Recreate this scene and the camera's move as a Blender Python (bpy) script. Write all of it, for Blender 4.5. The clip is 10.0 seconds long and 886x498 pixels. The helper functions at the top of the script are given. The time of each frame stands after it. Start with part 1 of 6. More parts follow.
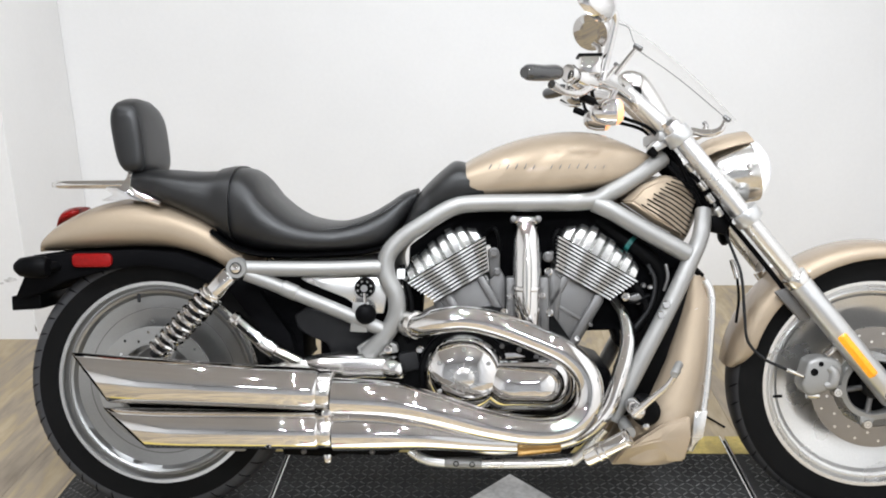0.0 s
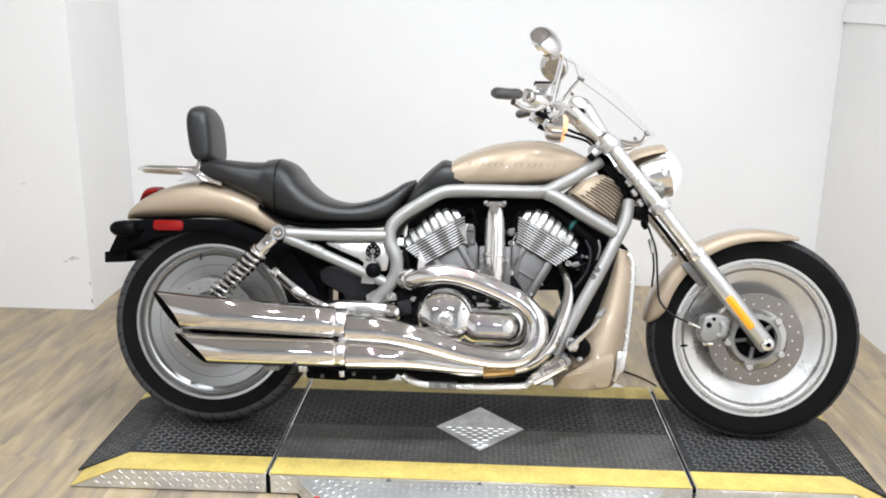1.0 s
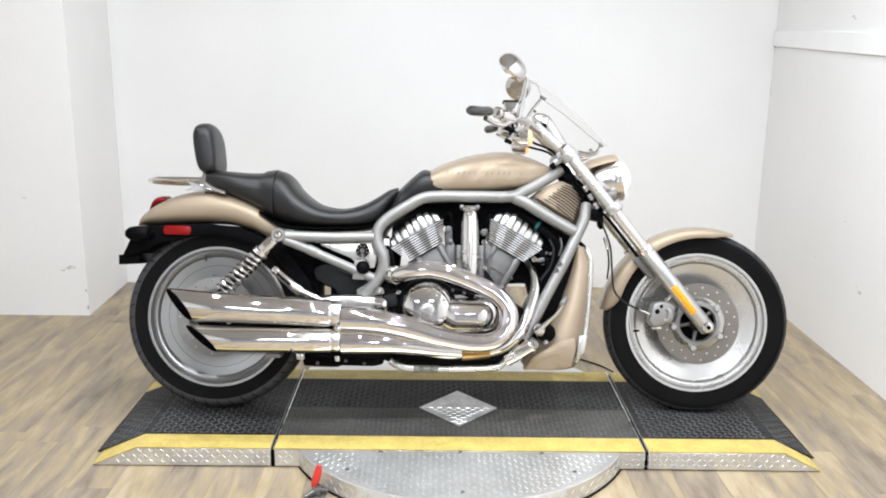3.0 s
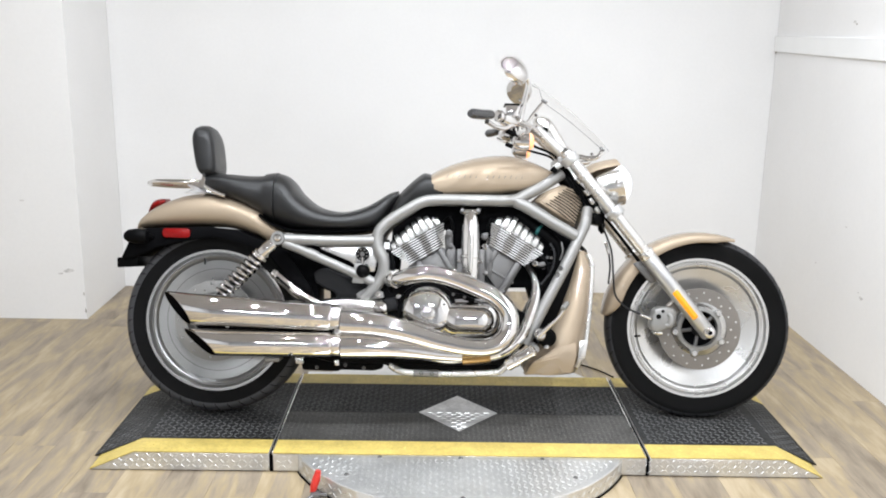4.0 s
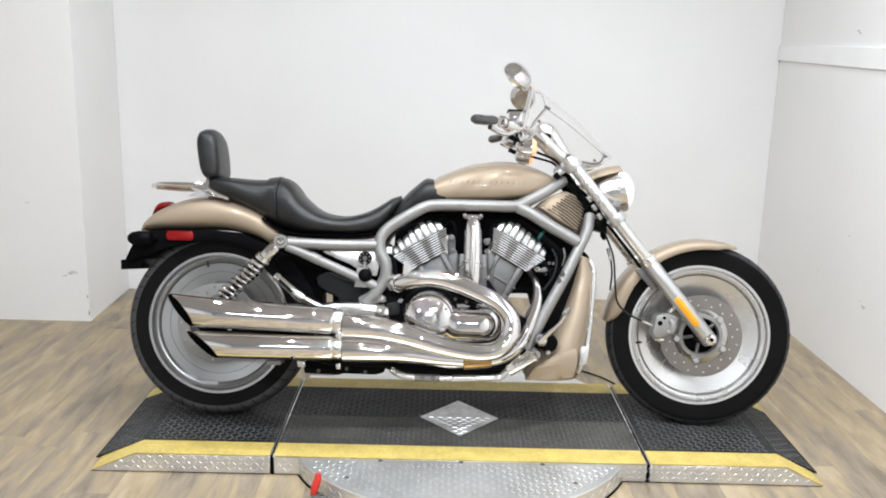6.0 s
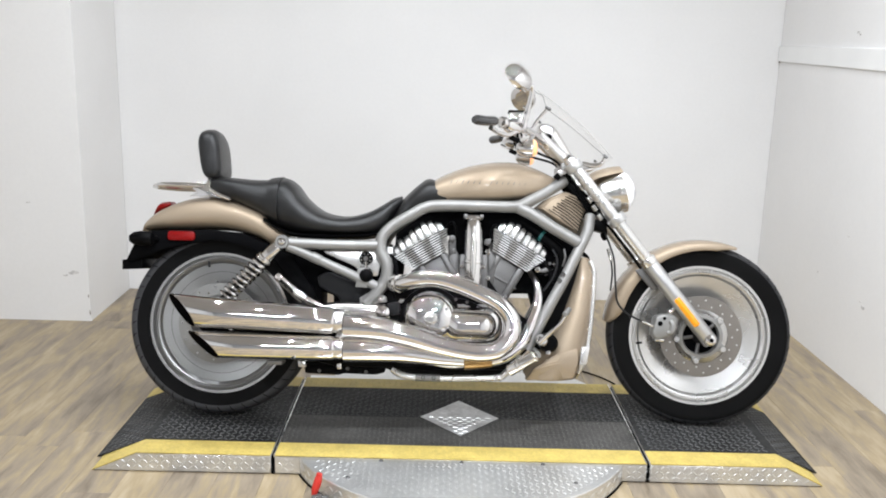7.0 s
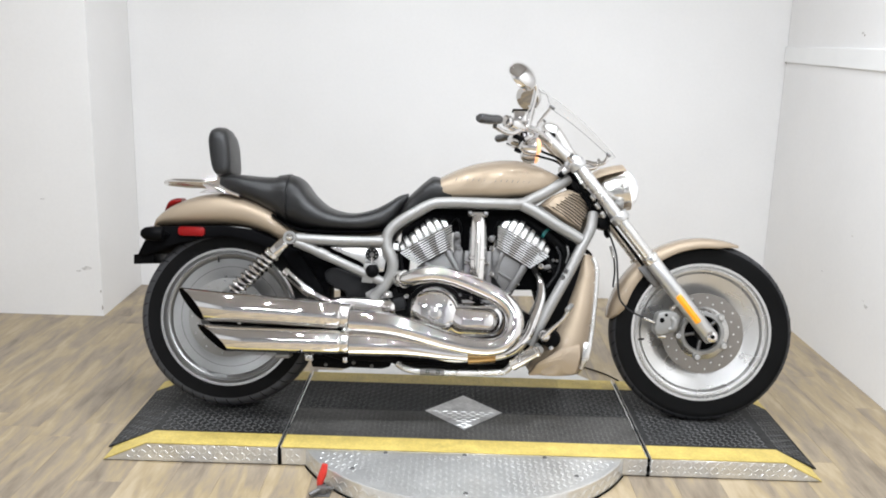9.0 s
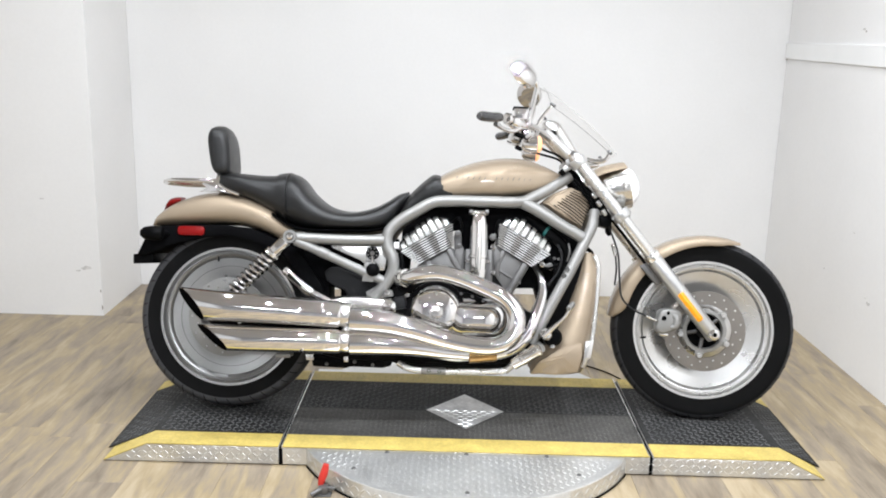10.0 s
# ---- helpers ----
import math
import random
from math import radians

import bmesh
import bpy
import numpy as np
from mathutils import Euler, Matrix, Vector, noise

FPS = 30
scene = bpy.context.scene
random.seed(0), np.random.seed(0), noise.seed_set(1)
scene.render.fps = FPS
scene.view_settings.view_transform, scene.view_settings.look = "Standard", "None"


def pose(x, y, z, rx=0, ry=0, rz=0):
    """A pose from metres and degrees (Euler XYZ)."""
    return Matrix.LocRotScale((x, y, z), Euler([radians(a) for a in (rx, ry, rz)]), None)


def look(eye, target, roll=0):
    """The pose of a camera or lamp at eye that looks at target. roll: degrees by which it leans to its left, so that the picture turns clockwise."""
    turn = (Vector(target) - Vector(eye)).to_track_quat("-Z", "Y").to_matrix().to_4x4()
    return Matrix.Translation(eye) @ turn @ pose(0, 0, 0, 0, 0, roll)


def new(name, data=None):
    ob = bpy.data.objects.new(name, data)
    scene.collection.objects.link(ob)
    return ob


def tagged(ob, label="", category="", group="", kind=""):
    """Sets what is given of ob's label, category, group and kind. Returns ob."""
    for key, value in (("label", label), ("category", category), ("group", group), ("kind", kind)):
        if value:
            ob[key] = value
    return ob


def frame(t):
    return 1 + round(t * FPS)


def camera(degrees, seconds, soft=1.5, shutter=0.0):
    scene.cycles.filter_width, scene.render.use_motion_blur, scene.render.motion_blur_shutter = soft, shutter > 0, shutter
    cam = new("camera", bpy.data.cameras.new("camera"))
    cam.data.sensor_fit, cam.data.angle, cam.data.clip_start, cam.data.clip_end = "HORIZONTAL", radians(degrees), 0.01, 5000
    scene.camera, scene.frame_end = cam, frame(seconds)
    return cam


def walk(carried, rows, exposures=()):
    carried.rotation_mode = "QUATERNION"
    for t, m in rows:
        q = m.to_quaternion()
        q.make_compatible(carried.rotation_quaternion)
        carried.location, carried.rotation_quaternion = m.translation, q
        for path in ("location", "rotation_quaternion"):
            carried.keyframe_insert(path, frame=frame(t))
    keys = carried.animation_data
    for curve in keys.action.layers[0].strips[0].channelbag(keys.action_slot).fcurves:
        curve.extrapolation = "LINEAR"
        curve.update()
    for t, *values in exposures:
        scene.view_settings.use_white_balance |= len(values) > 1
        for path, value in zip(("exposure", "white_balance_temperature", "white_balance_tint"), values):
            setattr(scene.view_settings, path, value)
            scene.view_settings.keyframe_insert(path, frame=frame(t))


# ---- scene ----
# camera and walk
cam = camera(53.7, 10.0, soft=1.9)
PATH = [
    (0, (-0.076, -1.964, 1.347), (-0.159, -0.056, 0.754), -1.0),
    (0.5, (-0.09, -2.346, 1.381), (-0.093, -0.411, 0.875), -0.9),
    (1, (-0.018, -2.663, 1.373), (-0.098, -0.733, 0.855), 0.8),
    (1.5, (-0.062, -2.91, 1.383), (-0.078, -0.965, 0.917), 0.6),
    (2, (-0.115, -3.09, 1.379), (-0.105, -1.147, 0.904), 0.7),
    (2.5, (-0.09, -3.078, 1.39), (-0.083, -1.135, 0.916), 0.3),
    (2.7, (-0.085, -3.053, 1.4), (-0.067, -1.11, 0.926), 0.7),
    (3.8, (-0.085, -3.016, 1.388), (-0.071, -1.075, 0.908), 0.8),
    (4, (-0.093, -3.016, 1.387), (-0.073, -1.07, 0.925), 1.0),
    (4.5, (-0.093, -3.019, 1.382), (-0.086, -1.074, 0.917), 1.0),
    (5, (-0.091, -3.023, 1.385), (-0.087, -1.078, 0.922), 1.1),
    (5.5, (-0.087, -3.025, 1.383), (-0.079, -1.076, 0.934), 1.3),
    (7, (-0.092, -3.033, 1.385), (-0.08, -1.083, 0.938), 1.5),
    (7.5, (-0.083, -3.043, 1.386), (-0.076, -1.094, 0.936), 1.6),
    (8, (-0.073, -3.056, 1.382), (-0.067, -1.107, 0.931), 1.4),
    (8.5, (-0.063, -3.07, 1.39), (-0.071, -1.122, 0.937), 1.3),
    (9, (-0.067, -3.085, 1.382), (-0.082, -1.135, 0.936), 1.6),
    (9.5, (-0.066, -3.085, 1.379), (-0.077, -1.136, 0.931), 1.7),
    (10, (-0.07, -3.072, 1.38), (-0.085, -1.123, 0.93), 1.4),
]
EXPOSURES = [(0, -0.02), (0.5, -0.02), (1, 0.03), (2, 0.03), (2.7, 0.02), (4, 0.0), (5, -0.07), (7, -0.16), (8.5, -0.14), (10, -0.05)]
walk(cam, [(t, look(eye, target, roll)) for t, eye, target, roll in PATH], EXPOSURES)

# room limits in metres
BACK, FRONT, TOP = 1.80, -8.6, 2.75
DECK = 0.068

# light: a white room lit by ceiling luminaires; a dim grey world outside it
world = bpy.data.worlds.new("world")
scene.world = world
world.use_nodes = True
world.node_tree.nodes["Background"].inputs[0].default_value = (0.8, 0.85, 0.9, 1)
world.node_tree.nodes["Background"].inputs[1].default_value = 0.15


def area(name, place, sx, sy, watts, colour=(0.915, 0.965, 1.03)):
    d = bpy.data.lights.new(name, "AREA")
    d.shape, d.size, d.size_y, d.energy, d.color = "RECTANGLE", sx, sy, watts, colour
    ob = new(name, d)
    ob.location = place
    return ob


for x in (-1.15, -0.4, 0.35, 1.1):
    for y, w in ((0.05, 10.5), (-1.2, 23), (-2.9, 20)):
        area("ceiling_lamp", (x + 0.09 * math.sin(7 * x + 3 * y), y + 0.12 * math.sin(5 * x + 2 * y), TOP - 0.06), 0.03, 0.03, w)

# two unseen fill lamps, added to brighten the room behind the camera
for x in (-1.9, 0.4):
    area("ceiling_lamp", (x, -5.9, TOP - 0.06), 0.6, 0.12, 42)


# ---- materials ----
def material(name, colour, rough=0.5, metal=0.0, coat=0.0, vary=0.0, scale=8.0, fine=0.0, fine_scale=200.0, bump=0.0, bump_scale=300.0, rough_vary=0.0, emit=None, spec=0.5):
    m = bpy.data.materials.new(name)
    m.use_nodes = True
    nt = m.node_tree
    b = nt.nodes["Principled BSDF"]
    b.inputs["Base Color"].default_value = (*colour, 1)
    b.inputs["Roughness"].default_value = rough
    b.inputs["Metallic"].default_value = metal
    b.inputs["Coat Weight"].default_value = coat
    b.inputs["Specular IOR Level"].default_value = spec
    b.inputs["Coat Roughness"].default_value = 0.04
    co = nt.nodes.new("ShaderNodeTexCoord")

    def noise_at(s, detail=4):
        n = nt.nodes.new("ShaderNodeTexNoise")
        n.inputs["Scale"].default_value = s
        n.inputs["Detail"].default_value = detail
        nt.links.new(co.outputs["Object"], n.inputs["Vector"])
        return n

    last = None
    for amount, s in ((vary, scale), (fine, fine_scale)):
        if amount:
            n = noise_at(s)
            mp = nt.nodes.new("ShaderNodeMapRange")
            mp.inputs["From Min"].default_value, mp.inputs["From Max"].default_value = 0.3, 0.7
            mp.inputs["To Min"].default_value, mp.inputs["To Max"].default_value = 1 - amount, 1 + amount
            nt.links.new(n.outputs["Fac"], mp.inputs["Value"])
            mx = nt.nodes.new("ShaderNodeMix")
            mx.data_type, mx.blend_type = "RGBA", "MULTIPLY"
            mx.inputs[0].default_value = 1
            mx.inputs[6].default_value = (*colour, 1)
            if last:
                nt.links.new(last, mx.inputs[6])
            nt.links.new(mp.outputs[0], mx.inputs[7])
            last = mx.outputs[2]
    if last:
        nt.links.new(last, b.inputs["Base Color"])
    if rough_vary:
        n = noise_at(scale * 1.7)
        mp = nt.nodes.new("ShaderNodeMapRange")
        mp.inputs["To Min"].default_value, mp.inputs["To Max"].default_value = max(0.0, rough - rough_vary), rough + rough_vary
        nt.links.new(n.outputs["Fac"], mp.inputs["Value"])
        nt.links.new(mp.outputs[0], b.inputs["Roughness"])
    if bump:
        n = noise_at(bump_scale, 6)
        bp = nt.nodes.new("ShaderNodeBump")
        bp.inputs["Strength"].default_value, bp.inputs["Distance"].default_value = bump, 0.002
        nt.links.new(n.outputs["Fac"], bp.inputs["Height"])
        nt.links.new(bp.outputs[0], b.inputs["Normal"])
    if emit:
        b.inputs["Emission Color"].default_value = (*emit[0], 1)
        b.inputs["Emission Strength"].default_value = emit[1]
    return m


WALL = material("white_wall_paint", (0.82, 0.81, 0.8), 0.65, vary=0.025, scale=1.6, fine=0.01, fine_scale=60, bump=0.12, bump_scale=120)
CEIL = material("off_white_ceiling_paint", (0.48, 0.47, 0.465), 0.8, vary=0.03, scale=2, bump=0.1)
SLABGREY = material("neutral_grey_slab", (0.42, 0.42, 0.42), 0.5, vary=0.12, scale=1.2, fine=0.05, fine_scale=40)
GREYWALL = material("light_grey_wall_paint", (0.55, 0.55, 0.55), 0.6, vary=0.05, scale=2)
TRIM = material("white_gloss_trim", (0.86, 0.86, 0.85), 0.35, vary=0.02, scale=5)
PAINT = material("champagne_metallic_paint", (0.37, 0.299, 0.221), 0.5, 0.48, coat=1.0, vary=0.03, scale=3, fine=0.08, fine_scale=900)
# flake paint that loses its sheen at a grazing angle
PAINT.node_tree.nodes["Principled BSDF"].inputs["Specular Tint"].default_value = (0.4, 0.28, 0.22, 1)
PAINT.node_tree.nodes["Principled BSDF"].inputs["Coat IOR"].default_value = 1.38
CHROME = material("chrome", (0.8, 0.79, 0.785), 0.02, 1.0, rough_vary=0.012, scale=9, bump=0.008, bump_scale=24)
SATIN = material("satin_silver_powder_coat", (0.265, 0.261, 0.252), 0.42, 0.5, coat=0.35, vary=0.04, scale=9, fine=0.04, fine_scale=700, bump=0.05, bump_scale=900)
FORK = material("satin_fork_alloy", (0.56, 0.56, 0.555), 0.3, 0.8, vary=0.04, scale=9, rough_vary=0.06)
ALU = material("machined_aluminium", (0.74, 0.735, 0.725), 0.27, 0.9, vary=0.05, scale=6, rough_vary=0.07)
POLISHED = material("polished_aluminium", (0.8, 0.79, 0.77), 0.16, 1.0, vary=0.03, scale=6, rough_vary=0.05)
# darker than the front wheel's metal: the grey it reflects is in the colour
BRUSHED = material("darkened_brushed_aluminium", (0.35, 0.35, 0.346), 0.3, 0.9, vary=0.06, scale=7, fine=0.05, fine_scale=300, rough_vary=0.06)
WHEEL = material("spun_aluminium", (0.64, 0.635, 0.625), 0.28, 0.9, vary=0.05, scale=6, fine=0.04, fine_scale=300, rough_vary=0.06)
for m in (BRUSHED, WHEEL):
    # circular brushing
    tg = m.node_tree.nodes.new("ShaderNodeTangent")
    tg.direction_type, tg.axis = "RADIAL", "Y"
    m.node_tree.links.new(tg.outputs[0], m.node_tree.nodes["Principled BSDF"].inputs["Tangent"])
    m.node_tree.nodes["Principled BSDF"].inputs["Anisotropic"].default_value = 0.75
CAST = material("grey_cast_aluminium", (0.145, 0.142, 0.14), 0.42, 0.6, vary=0.06, scale=20, bump=0.15, bump_scale=500)
STEEL = material("brake_disc_steel", (0.28, 0.26, 0.24), 0.3, 0.9, vary=0.06, scale=14)
LEATHER = material("black_leather", (0.01, 0.01, 0.0104), 0.34, spec=0.42, vary=0.12, scale=14, bump=0.35, bump_scale=420, rough_vary=0.06)
RUBBER = material("black_rubber", (0.005, 0.005, 0.0052), 0.57, spec=0.07, vary=0.15, scale=10, bump=0.2, bump_scale=400)
BLACK = material("black_plastic", (0.0025, 0.0025, 0.0028), 0.42, spec=0.05, vary=0.1, scale=12, bump=0.08)
MATTE = material("matt_black_plastic", (0.003, 0.003, 0.0035), 0.7, spec=0.03, vary=0.1, scale=12)
# both tread colours are paler than the sidewall, for light falling on the crown
TREADRUB = material("crown_lit_tread_rubber", (0.04, 0.04, 0.043), 0.6, spec=0.3, vary=0.15, scale=14, bump=0.15)
DARKTREAD = material("dark_tread_rubber", (0.026, 0.026, 0.028), 0.55, spec=0.3, vary=0.15, scale=14, bump=0.15)
DARK = material("dark_grey_plastic", (0.012, 0.012, 0.013), 0.5, spec=0.2, vary=0.1, scale=12, bump=0.1)
RED = material("red_lens", (0.2, 0.003, 0.003), 0.3, spec=0.2, coat=0.1, fine=0.15, fine_scale=150)
AMBER = material("amber_lens", (0.9, 0.34, 0.008), 0.25, coat=0.3, fine=0.15, fine_scale=150)
AMBER_LIT = material("lit_amber_lens", (0.8, 0.42, 0.2), 0.3, coat=0.3, emit=((1, 0.5, 0.22), 0.9))
BRASS = material("heat_tinted_steel", (0.35, 0.22, 0.09), 0.25, 1.0, vary=0.2, scale=30)
YELLOW = material("yellow_safety_paint", (0.56, 0.43, 0.12), 0.5, vary=0.14, scale=14, fine=0.12, fine_scale=120, bump=0.25, bump_scale=180)
TREAD = material("black_rubber_tread_mat", (0.022, 0.022, 0.022), 0.58, spec=0.15, vary=0.6, scale=4, fine=0.35, fine_scale=45, bump=0.3, bump_scale=250, rough_vary=0.12)
WORNMAT = material("worn_smooth_grey_mat", (0.055, 0.0525, 0.049), 0.55, spec=0.25, vary=0.3, scale=5, fine=0.3, fine_scale=70, bump=0.25, bump_scale=220, rough_vary=0.1)
WORNLUG = material("worn_grey_lugs", (0.15, 0.146, 0.14), 0.45, spec=0.3, vary=0.4, scale=6, fine=0.3, fine_scale=60)
# lug colour far paler than the mat, with the tread's glints painted in
MATLUG = material("glint_pale_rubber_lugs", (0.115, 0.114, 0.112), 0.42, spec=0.35, vary=0.4, scale=5, fine=0.3, fine_scale=60)
PLATE = material("aluminium_tread_plate", (0.7, 0.7, 0.69), 0.38, 0.8, vary=0.1, scale=7, fine=0.06, fine_scale=90, rough_vary=0.12, bump=0.1, bump_scale=200)
INLAY = material("scratched_tread_plate", (0.56, 0.555, 0.55), 0.45, 0.7, vary=0.2, scale=16, fine=0.15, fine_scale=90, rough_vary=0.12)
GRIP = material("glossy_black_grip_rubber", (0.05, 0.05, 0.052), 0.14, 0.5, coat=0.8, vary=0.1, scale=30)
REDGRIP = material("red_vinyl_grip", (0.55, 0.03, 0.02), 0.4, vary=0.05, scale=30)
MIRROR = material("mirror_glass", (0.85, 0.85, 0.86), 0.01, 1.0)
TEAL = material("teal_clamp", (0.01, 0.13, 0.12), 0.45)


def glass(name, colour, rough, ior):
    m = material(name, colour, rough)
    b = m.node_tree.nodes["Principled BSDF"]
    b.inputs["Transmission Weight"].default_value = 1.0
    b.inputs["IOR"].default_value = ior
    return m


FIN = material("machined_fin_edge", (0.52, 0.52, 0.515), 0.36, 0.85, vary=0.06, scale=12)
HEADMETAL = material("polished_head_casting", (0.7, 0.7, 0.69), 0.2, 0.95, vary=0.08, scale=40, rough_vary=0.08)
CLEAR = glass("clear_acrylic", (0.995, 0.993, 0.99), 0.0, 1.06)
LENS = glass("headlamp_glass", (0.96, 0.97, 1.0), 0.3, 1.35)
LENS.node_tree.nodes["Principled BSDF"].inputs["Transmission Weight"].default_value = 0.65


def plank_material():
    m = material("grey_tan_vinyl_plank", (0.4, 0.33, 0.24), 0.42, bump=0.1, bump_scale=60)
    nt = m.node_tree
    b = nt.nodes["Principled BSDF"]
    info = nt.nodes.new("ShaderNodeObjectInfo")
    co = nt.nodes.new("ShaderNodeTexCoord")
    mul = nt.nodes.new("ShaderNodeVectorMath")
    mul.operation = "MULTIPLY_ADD"
    mul.inputs[1].default_value = (1.1, 0.17, 1.0)
    off = nt.nodes.new("ShaderNodeVectorMath")
    off.operation = "SCALE"
    off.inputs[0].default_value = (31.0, 17.0, 5.0)
    nt.links.new(info.outputs["Random"], off.inputs["Scale"])
    nt.links.new(co.outputs["Object"], mul.inputs[0])
    nt.links.new(off.outputs[0], mul.inputs[2])
    out = []
    for s, d in ((15.0, 5), (80.0, 4)):
        n = nt.nodes.new("ShaderNodeTexNoise")
        n.inputs["Scale"].default_value, n.inputs["Detail"].default_value = s, d
        n.inputs["Distortion"].default_value = 0.6
        nt.links.new(mul.outputs[0], n.inputs["Vector"])
        out.append(n)
    ramp = nt.nodes.new("ShaderNodeValToRGB")
    r = ramp.color_ramp
    r.elements[0].position, r.elements[0].color = 0.34, (0.165, 0.13, 0.09, 1)
    r.elements[1].position, r.elements[1].color = 0.72, (0.43, 0.345, 0.23, 1)
    for p, c in ((0.44, (0.23, 0.186, 0.136, 1)), (0.52, (0.285, 0.231, 0.166, 1)), (0.59, (0.345, 0.268, 0.16, 1))):
        e = r.elements.new(p)
        e.color = c
    mix = nt.nodes.new("ShaderNodeMath")
    mix.operation = "MULTIPLY_ADD"
    mix.inputs[1].default_value = 0.1
    nt.links.new(info.outputs["Random"], mix.inputs[0])
    add = nt.nodes.new("ShaderNodeMath")
    add.operation = "MULTIPLY_ADD"
    add.inputs[1].default_value = 0.78
    nt.links.new(out[0].outputs["Fac"], add.inputs[0])
    add.inputs[2].default_value = 0.085
    nt.links.new(add.outputs[0], mix.inputs[2])
    fine = nt.nodes.new("ShaderNodeMath")
    fine.operation = "MULTIPLY_ADD"
    fine.inputs[1].default_value = 0.22
    nt.links.new(out[1].outputs["Fac"], fine.inputs[0])
    nt.links.new(mix.outputs[0], fine.inputs[2])
    sub = nt.nodes.new("ShaderNodeMath")
    sub.operation = "SUBTRACT"
    sub.inputs[1].default_value = 0.07
    nt.links.new(fine.outputs[0], sub.inputs[0])
    nt.links.new(sub.outputs[0], ramp.inputs["Fac"])
    nt.links.new(ramp.outputs[0], b.inputs["Base Color"])
    return m


PLANK = plank_material()


# ---- mesh helpers ----
def sharpen(bm, degrees=38):
    limit = radians(degrees)
    for f in bm.faces:
        f.smooth = True
    for e in bm.edges:
        e.smooth = not (len(e.link_faces) == 2 and e.calc_face_angle(0) > limit)


def mesh_of(name, bm, mat, degrees=38):
    bmesh.ops.recalc_face_normals(bm, faces=bm.faces[:])
    sharpen(bm, degrees)
    me = bpy.data.meshes.new(name)
    bm.to_mesh(me)
    bm.free()
    me.materials.append(mat)
    return me


def part(name, bm, mat, parent, label="", degrees=38):
    ob = new(name, mesh_of(name, bm, mat, degrees))
    ob.parent = parent
    if label:
        tagged(ob, label)
    return ob


def thing(name, bm, mat, label, category, group="", kind=""):
    return tagged(new(name, mesh_of(name, bm, mat)), label, category, group, kind)


def empty(name, label, category, group="", kind=""):
    return tagged(new(name), label, category, group, kind)


def spline(pts, steps=8):
    """A Catmull-Rom curve through pts (tuples of any length)."""
    p = [np.array(q, float) for q in pts]
    p = [2 * p[0] - p[1], *p, 2 * p[-1] - p[-2]]
    out = []
    for a, b, c, d in zip(p, p[1:], p[2:], p[3:]):
        for k in range(steps):
            t = k / steps
            out.append(0.5 * (2 * b + (c - a) * t + (2 * a - 5 * b + 4 * c - d) * t * t + (3 * b - a - 3 * c + d) * t ** 3))
    out.append(p[-2])
    return out


def sweep(bm, path, radii, n=14, caps=True, flat=1.0):
    """A round tube along path; radii: one number or one a point."""
    path = [Vector(q) for q in path]
    if isinstance(radii, (int, float)):
        radii = [radii] * len(path)
    tang = [(path[min(i + 1, len(path) - 1)] - path[max(i - 1, 0)]).normalized() for i in range(len(path))]
    side = tang[0].cross(Vector((0.12, 1, 0.05))).normalized()
    rings = []
    for q, t, r in zip(path, tang, radii):
        side = (side - t * side.dot(t)).normalized()
        other = t.cross(side)
        rings.append([bm.verts.new(q + r * (math.cos(a) * side + flat * math.sin(a) * other)) for a in (2 * math.pi * k / n for k in range(n))])
    for a, b in zip(rings, rings[1:]):
        for k in range(n):
            bm.faces.new((a[k], a[(k + 1) % n], b[(k + 1) % n], b[k]))
    if caps:
        bm.faces.new(rings[0][::-1])
        bm.faces.new(rings[-1])
    return rings


def tube(pts, r, steps=8, n=14, caps=True, bm=None):
    """A smooth tube through pts; r one number or one a point."""
    bm = bm or bmesh.new()
    if isinstance(r, (int, float)):
        sweep(bm, spline(pts, steps), r, n, caps)
    else:
        s = spline([(*p, q) for p, q in zip(pts, r)], steps)
        sweep(bm, [q[:3] for q in s], [float(q[3]) for q in s], n, caps)
    return bm


def rod(a, b, r, n=16, r2=None, bevel=0.0, bm=None):
    """A straight round bar, its ends rounded off by bevel."""
    bm = bm or bmesh.new()
    a, b = Vector(a), Vector(b)
    r2 = r if r2 is None else r2
    d = (b - a).normalized()
    if bevel:
        sweep(bm, [a, a + d * bevel * 0.3, a + d * bevel, b - d * bevel, b - d * bevel * 0.3, b], [r - bevel, r - bevel * 0.3, r, r2, r2 - bevel * 0.3, r2 - bevel], n)
    else:
        sweep(bm, [a, b], [r, r2], n)
    return bm


def lathe(profile, centre, n=64, axis="y", bm=None, closed=False):
    """Turn a profile of (radius, offset) about an axis through centre."""
    bm = bm or bmesh.new()
    c = Vector(centre)
    rings = []
    for r, o in profile:
        ring = []
        for k in range(n if r > 1e-6 else 1):
            a = 2 * math.pi * k / n
            u, v = r * math.cos(a), r * math.sin(a)
            ring.append(bm.verts.new(c + (Vector((u, o, v)) if axis == "y" else Vector((o, u, v)) if axis == "x" else Vector((u, v, o)))))
        rings.append(ring)
    if closed:
        rings.append(rings[0])
    for a, b in zip(rings, rings[1:]):
        for k in range(n):
            q = [a[k % len(a)], a[(k + 1) % len(a)], b[(k + 1) % len(b)], b[k % len(b)]]
            q = [v for i, v in enumerate(q) if v not in q[:i]]
            if len(q) > 2:
                bm.faces.new(q)
    return bm


